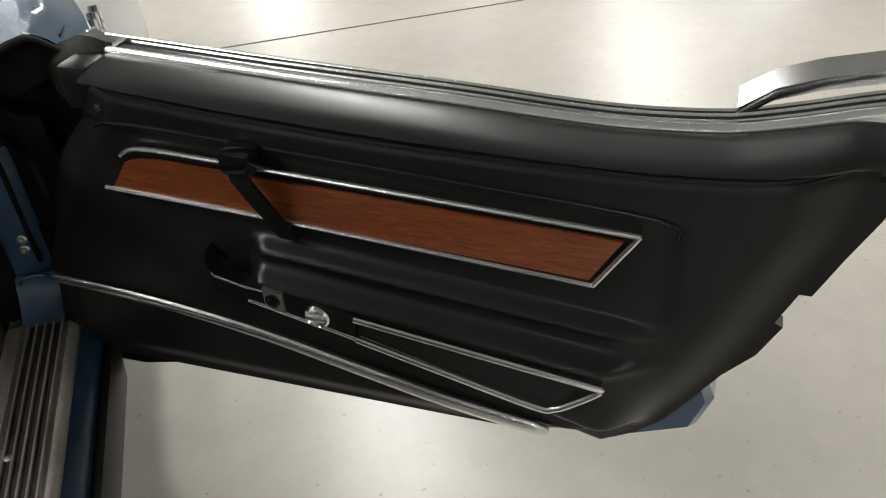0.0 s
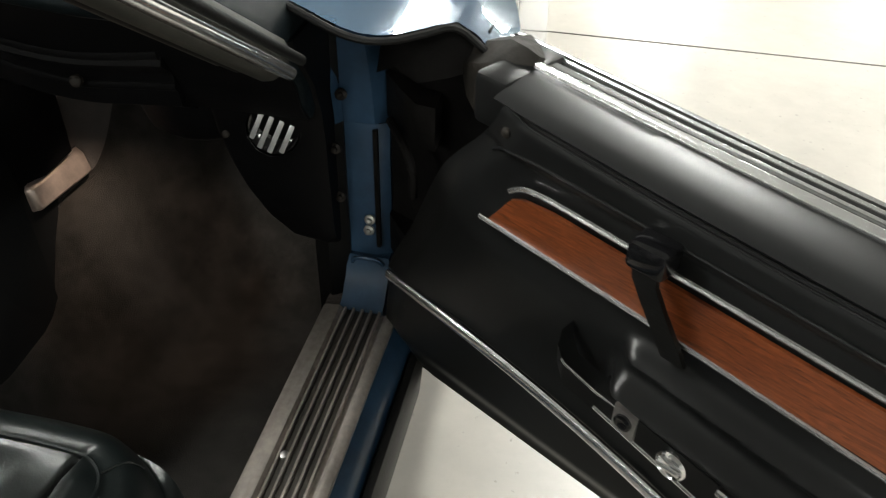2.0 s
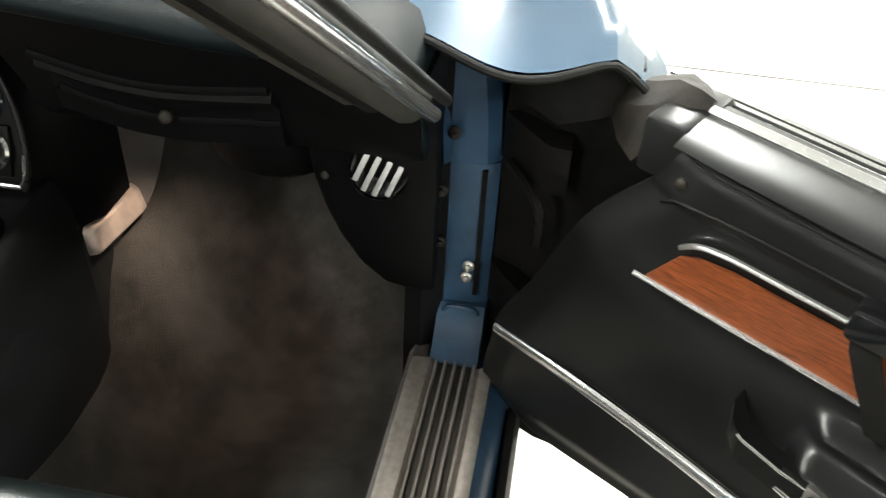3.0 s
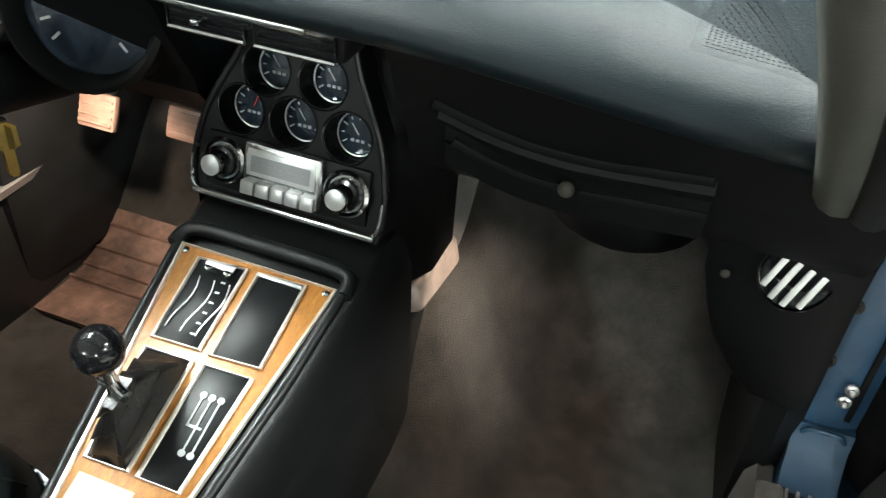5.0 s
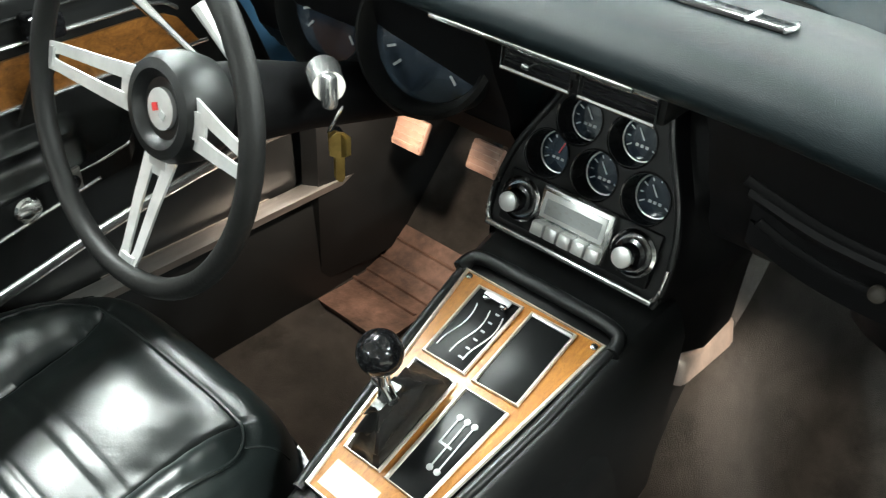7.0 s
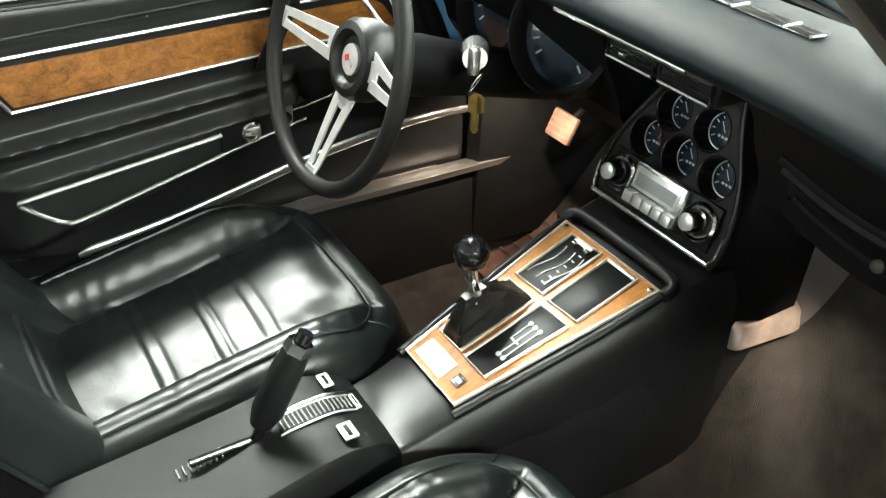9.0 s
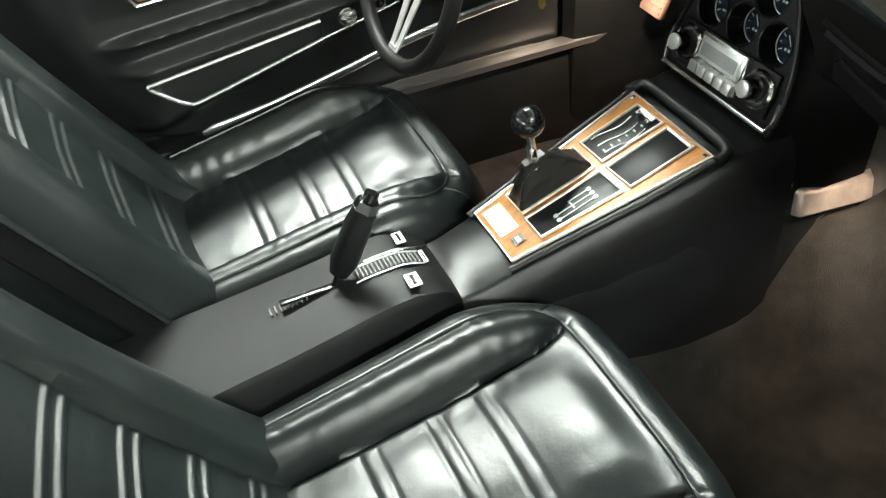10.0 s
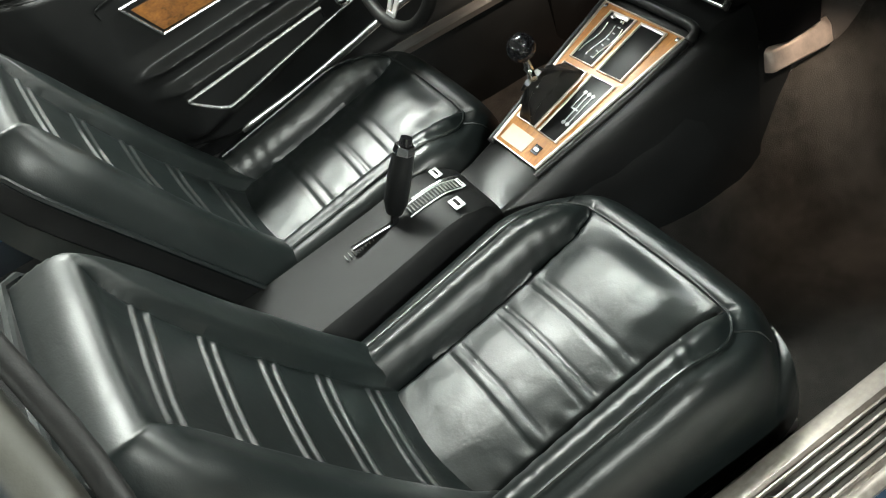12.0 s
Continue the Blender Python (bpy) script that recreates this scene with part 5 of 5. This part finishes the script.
# ---------------------------------------------------------------- seats
def seat(name, label, cx, sx):
    root = thing(name, label, "car seat", "pair of bucket seats")
    hw, y0, y1, welt, wf = 0.232, -0.205, -0.66, 0.180, 0.155

    def rim_dist(x, t):
        """Distance outside the rounded welt line of the cushion top."""
        dx, dy, r = abs(x) - welt, (wf - t) * 0.455, 0.050
        ex, ey = dx + r, dy + r
        if ex > 0 and ey > 0:
            return math.hypot(ex, ey) - r
        return max(dx, dy)

    def cushion(x, t):
        """Height of the top at x across (door side +) and t from front 0 to back 1."""
        b = curve(((0.10, 0.150), (0.17, 0.132), (0.28, 0.121), (0.65, 0.118), (1.0, 0.121)), t)
        d = rim_dist(x, t)
        ax = abs(x)
        z = 0.514 - 0.086 * t
        back = step(0.12, 0.42, t)
        if d > 0:
            z += 0.040 * back * step(0.10, 0.175, ax) - 0.090 * min(1.0, d / 0.070) ** 3.0
        elif ax > b:
            k = (ax - b) / max(0.004, ax - b - d)
            z += 0.040 * k ** 0.8 * back + 0.019 * math.sin(math.pi * k) * min(1.0, (ax - b - d) / 0.055)
        else:
            z += 0.012 * (math.cos(min(1.0, ax / b) * 1.5) - 0.3) * step(0.0, 0.05, -d)
            for tc in (0.445, 0.580, 0.760):
                for o in (-0.022, 0.022):
                    z -= 0.0016 * gauss(t - tc - o, 0.0055) * step(b, b - 0.02, ax)
                z += (0.0012 * gauss(t - tc, 0.016) - 0.0014 * gauss(t - tc, 0.06)) * step(b, b - 0.03, ax)
            z += 0.006 * gauss(t - 0.30, 0.11) * step(b, b - 0.06, ax)
        z -= 0.009 * gauss(ax - b, 0.0045) * step(0.10, 0.20, t)
        z += 0.0024 * gauss(d, 0.004)
        # stretch creases run off the seams
        w = 5.0 * noise.noise((x * 6, t * 3, cx * 3))
        z += 0.0011 * math.sin(t * 88 + ax * 60 + w) * gauss(ax - b, 0.030) * step(0.14, 0.3, t) * max(0.0, 0.5 + noise.noise((x * 5, t * 6, cx * 7 + 2)))
        z += 0.0012 * math.sin(t * 120 - ax * 90 + w) * gauss(ax - 0.17, 0.022) * step(0.05, 0.2, t) * max(0.0, 0.4 + noise.noise((x * 4, t * 7, cx * 7 + 5)))
        z += 0.0012 * noise.noise((x * 11 + cx * 9, t * 5, 1.3)) + 0.0006 * noise.noise((x * 34, t * 15 + cx, 5.1))
        return z

    def top(s, t):
        tt = 2 * t - 1
        x = s * hw * math.sqrt(max(0.0, 1 - 0.16 * max(0.0, -tt) ** 5)) * (1 - 0.05 * t)
        yy = lerp(y0, y1, t) - (0.036 * abs(s) ** 3.6 * (1 - t) ** 2) + 0.01 * (1 - t)
        return (cx + sx * x, yy, cushion(s * hw, t) - 0.030 * abs(s) ** 20)

    n = 136
    bm = grid([[top(-1 + 2 * j / n, i / n) for j in range(n + 1)] for i in range(n + 1)])
    rim = [e for e in bm.edges if e.is_boundary]
    for dz, k in ((-0.05, 1.012), (-0.08, 1.0), (-0.06, 0.97)):
        ext = bmesh.ops.extrude_edge_only(bm, edges=rim)
        vs = [g for g in ext["geom"] if isinstance(g, bmesh.types.BMVert)]
        rim = [g for g in ext["geom"] if isinstance(g, bmesh.types.BMEdge)]
        for v in vs:
            v.co.z = lerp(v.co.z, 0.44, 0.5) + dz
            v.co.x = cx + (v.co.x - cx) * k
            v.co.y = -0.44 + (v.co.y + 0.44) * k
    part("seat_cushion", bm, LEATHER, root, "creased black leather cushion with pleated insert", smooth=75)
    # welt round the cushion top
    line = [(-welt, t) for t in (0.97, 0.8, 0.6, 0.4, 0.28)]
    line += [(-welt + 0.05 - 0.05 * math.cos(q), wf + (0.05 - 0.05 * math.sin(q)) / 0.455) for q in (0.0, 0.4, 0.8, 1.2, 1.57)] + [(-0.07, wf)]
    line += [(-x, t) for x, t in line[::-1]]
    part("cushion_welt", tube(smoothed([Vector(top(x / hw, t)) + Vector((0, 0, 0.0006)) for x, t in line], 6), 0.0026, 6), LEATHER, root, "black welt seam")
    for s in (-1, 1):
        part("corner_seam", tube([Vector(top(s * (welt - 0.012 + 0.03 * k) / hw, wf + 0.030 - 0.14 * k)) + Vector((0, 0, 0.0004)) for k in (0.0, 0.25, 0.5, 0.75)], 0.0018, 6), LEATHER, root)
    # backrest: a from bottom 0 to top 1
    back_o = Vector((cx - sx * 0.010, -0.615, 0.395))
    lean = radians(31)
    ua, na_ = Vector((0, -math.sin(lean), math.cos(lean))), Vector((0, math.cos(lean), math.sin(lean)))
    L, bw = 0.57, 0.225
    def back_h(x, a):
        bi = curve(((0.0, 0.112), (0.58, 0.108), (0.79, 0.110), (0.90, 0.124), (0.97, 0.150)), a)
        ins = step(bi + 0.004, bi - 0.006, abs(x)) * step(0.97, 0.88, a)
        h = 0.026 + 0.014 * gauss(abs(x) - 0.165, 0.045) * step(1.0, 0.75, a)
        h -= ins * 0.010 + 0.010 * gauss(abs(x) - bi, 0.005) * step(0.94, 0.86, a)
        # the back dips between its foot and its top
        h += curve(((0.0, -0.012), (0.15, -0.034), (0.35, -0.038), (0.55, -0.034), (0.78, -0.022), (1.0, -0.006)), a) * lerp(0.75, 1.0, ins)
        for k in range(5):
            c = 0.800 - 0.161 * k + 0.022 * (1 + x / 0.108) - 0.008 * (x / 0.12) ** 2
            for o in (-0.0174, 0.0174):
                h += step(bi - 0.004, bi - 0.012, abs(x)) * ins * 0.0036 * math.exp(-((a - c - o) / 0.0085) ** 4)
        h += 0.005 * gauss(a - 0.93, 0.08)
        h += 0.0025 * noise.noise((x * 10, a * 5, cx * 5))
        return h
    rows = []
    n2 = 300
    for i in range(n2 + 1):
        a = i / n2
        row = []
        for j in range(81):
            s = -1 + 2 * j / 80
            w = bw * (1 - 0.16 * a) * math.sqrt(max(0.05, 1 - 0.45 * max(0.0, (a - 0.72) / 0.28) ** 3.0))
            x = s * w
            edge = max(abs(s) ** 12, 1.2 * max(0.0, (a - 0.91) / 0.09) ** 2.2)
            h = back_h(x, a) - 0.06 * edge
            p = back_o + ua * (a * L) + na_ * h + Vector((sx * x, 0, 0))
            row.append(tuple(p))
        rows.append(row)
    bm = grid(rows)
    rim = [e for e in bm.edges if e.is_boundary]
    for dn in (0.04, 0.045):
        ext = bmesh.ops.extrude_edge_only(bm, edges=rim)
        vs = [g for g in ext["geom"] if isinstance(g, bmesh.types.BMVert)]
        rim = [g for g in ext["geom"] if isinstance(g, bmesh.types.BMEdge)]
        for v in vs:
            v.co -= na_ * dn
    part("backrest", bm, LEATHER, root, "black leather backrest with stitched pleats", smooth=75)
    # hard shell behind the backrest
    rings = []
    for k in range(13):
        a = k / 12
        w = bw * (1 - 0.16 * a) * math.sqrt(max(0.05, 1 - 0.45 * max(0.0, (a - 0.72) / 0.28) ** 3.0)) * 1.015
        c = back_o + ua * (a * (L + 0.005))
        rings.append([tuple(c + Vector((q * w, 0, 0)) - na_ * d) for q, d in ((-1, 0.045), (-1, 0.085), (-0.85, 0.115), (0, 0.125), (0.85, 0.115), (1, 0.085), (1, 0.045))])
    part("seat_shell", loft(rings), PLASTIC, root, "black seat shell")
    part("shell_edge", tube(smoothed([r[0] for r in rings] + [r[6] for r in rings[::-1]], 2), 0.005, 6), LEATHER, root, "black edge beading")
    part("seat_base", box((cx, -0.44, 0.27), (0.36, 0.38, 0.12), 0.02), PLASTIC, root, "black seat base")
    for x in (-0.17, 0.17):
        part("seat_rail", box((cx + x, -0.44, 0.222), (0.03, 0.50, 0.025), 0.004), BRUSHED, root, "steel seat rail")
    return root


seat("bucket_seat", "black leather bucket seat with creased pleated cushion, passenger side", 0.312, 1)
seat("bucket_seat", "black leather bucket seat with pleated cushion, behind the wheel", -0.308, -1)

# ---------------------------------------------------------------- steering wheel and column
HUB = Vector((-0.315, -0.253, 0.812))
WN = Vector((0.0, -0.970, 0.242)).normalized()
WM = aim(HUB, (1, 0, 0), WN)
wheel = thing("steering_wheel", "black rimmed steering wheel with slotted metal spokes", "steering wheel")
RW = 0.174
DISH = 0.0
part("rim", tube([WM @ Vector((RW * math.cos(2 * math.pi * k / 64), RW * math.sin(2 * math.pi * k / 64), DISH)) for k in range(64)], 0.0115, 12, closed=True, up=WN), RUBBER, wheel, "black grained rim")
for deg in (-90, 2, 178):
    R = WM @ Matrix.Rotation(radians(deg), 4, "Z")
    for s in (-1, 1):
        bm = loft([[R @ Vector((r, s * (g - wd), z - 0.003)), R @ Vector((r, s * (g + wd), z - 0.003)), R @ Vector((r, s * (g + wd), z)), R @ Vector((r, s * (g - wd), z))] for r, g, wd, z in ((0.045, 0.017, 0.009, -0.034), (0.10, 0.0135, 0.007, -0.019), (0.15, 0.010, 0.006, -0.007), (RW - 0.006, 0.007, 0.0075, 0.0))])
        part("spoke", bm, SILVER, wheel, "satin metal spoke rail")
    for r0, r1, g in ((0.045, 0.07, 0.014), (0.155, RW - 0.006, 0.010)):
        part("spoke_bridge", box(((r0 + r1) / 2, 0, -0.031 if r0 < 0.1 else -0.0035), (r1 - r0, g * 2, 0.003), m=R), SILVER, wheel)
part("horn_pad", lathe([(0.050, -0.05), (0.056, -0.03), (0.056, -0.004), (0.050, 0.006), (0.040, 0.008), (0.034, 0.004), (0.031, -0.002), (0.015, -0.003)], WM @ Matrix.Translation((0, 0, -0.030)), 36), VINYL, wheel, "round black horn pad")
em = part("hub_emblem", lathe([(0.021, -0.004), (0.021, 0.002), (0.012, 0.003)], WM @ Matrix.Translation((0, 0, -0.030)), 28), SILVER, wheel, "round emblem with plain flags")
part("flag", box((-0.006, 0.003, 0.0034), (0.009, 0.008, 0.001), m=WM @ Matrix.Translation((0, 0, -0.030)) @ Matrix.Rotation(0.4, 4, "Z")), RED, em)
part("flag", box((0.007, -0.002, 0.0034), (0.009, 0.008, 0.001), m=WM @ Matrix.Translation((0, 0, -0.030)) @ Matrix.Rotation(-0.4, 4, "Z")), WHITE, em)
column = thing("steering_column", "black steering column with ignition lock and stalk", "steering column")
ce = HUB - WN * 0.08
part("column_tube", tube([ce, HUB - WN * 0.14, HUB - WN * 0.22, HUB - WN * 0.42], [0.042, 0.044, 0.038, 0.036], 20), FACE, column, "black column shroud")
part("turn_stalk", tube([ce - WN * 0.03 + Vector((-0.03, 0, 0.03)), ce - WN * 0.03 + Vector((-0.09, 0.0, 0.05)), ce - WN * 0.03 + Vector((-0.15, 0.0, 0.07))], [0.004, 0.004, 0.007], 10), CHROME, column, "chrome stalk")
part("tilt_lever", tube([ce - WN * 0.03 + Vector((0.02, 0, 0.05)), ce - WN * 0.02 + Vector((-0.02, 0, 0.10))], [0.005, 0.008], 8), SILVER, column)
lk = part("ignition_lock", tube([(-0.262, -0.06, 0.812), (-0.226, -0.085, 0.815)], [0.019, 0.017], 18), MOULD, column, "chrome ignition lock")
part("lock_wing", box((-0.218, -0.092, 0.815), (0.016, 0.014, 0.038), 0.005), MOULD, lk)
part("hazard_knob", lathe([(0.008, 0), (0.008, 0.01), (0.006, 0.013)], aim((-0.262, -0.045, 0.735), (1, 0, 0), (0.7, -0.7, 0)), 12), CHROME, column)
keys = thing("key_ring", "brass keys on a steel ring hanging from the ignition", "keys")
part("ring", tube([(-0.206 + 0.006 * math.cos(2 * math.pi * k / 20), -0.096 + 0.009 * math.sin(2 * math.pi * k / 20), 0.789 + 0.014 * math.sin(2 * math.pi * k / 20 + 0.9)) for k in range(20)], 0.0012, 6, closed=True), CHROME, keys, "steel split ring")
for dx, rz in ((0.0, 0.2), (0.004, 0.9)):
    m = Matrix.Translation((-0.202 + dx, -0.097, 0.776)) @ Matrix.Rotation(rz, 4, "Z")
    part("key", loft([[m @ Vector((x * w, -0.001, z)) for x in (-1, 1)] + [m @ Vector((x * w, 0.001, z)) for x in (1, -1)] for z, w in ((0.002, 0.004), (-0.004, 0.011), (-0.024, 0.011), (-0.027, 0.0045), (-0.052, 0.0045), (-0.056, 0.002))]), BRASS, keys, "brass key")

# ---------------------------------------------------------------- pedals and driver floor
def pedal(name, c, w, h, tilt):
    root = thing(name, "worn rubber pedal pad in the footwell, warm lamplight in its colour", "pedal", "pedals")
    m = Matrix.Translation(c) @ Matrix.Rotation(tilt, 4, "X")
    part("pad", box((0, 0, 0), (w, 0.014, h), 0.004, m=m), LIT_RUBBER, root, "rubber pad coloured as lit by a warm lamp")
    for k in range(4):
        part("tread", box((0, -0.008, -h * 0.32 + h * 0.21 * k), (w * 0.9, 0.003, 0.004), m=m), LIT_RUBBER, root)
    part("arm", tube([Vector(c) + Vector((0, 0.01, 0)), Vector(c) + Vector((0.0, 0.10, 0.06)), Vector(c) + Vector((0, 0.14, 0.20))], 0.008, 8), PLASTIC, root, "black pedal arm")
pedal("clutch_pedal", (-0.459, 0.300, 0.530), 0.066, 0.055, -0.4)
pedal("brake_pedal", (-0.326, 0.330, 0.526), 0.06, 0.05, -0.4)
pedal("gas_pedal", (-0.19, 0.33, 0.42), 0.045, 0.11, -0.5)
pad = thing("heel_pad", "ribbed heel pad on the driver carpet, warm lamplight in its colour", "heel pad")
def hp(x, y, d=0.0):
    return Vector((x, y, floor_z(y) + 0.004 + d))
part("pad_sheet", loft([[hp(-0.57, y), hp(-0.38, y), hp(-0.38, y, 0.008), hp(-0.57, y, 0.008)] for y in (0.16, 0.22, 0.28, 0.33, 0.38)]), HEEL, pad, "worn rubber sheet coloured as lit by a warm lamp")
for k in range(4):
    y = 0.25 + 0.036 * k
    part("pad_rib", tube([hp(-0.56, y, 0.009), hp(-0.48, y, 0.009), hp(-0.39, y, 0.009)], 0.004, 6), HEEL, pad)
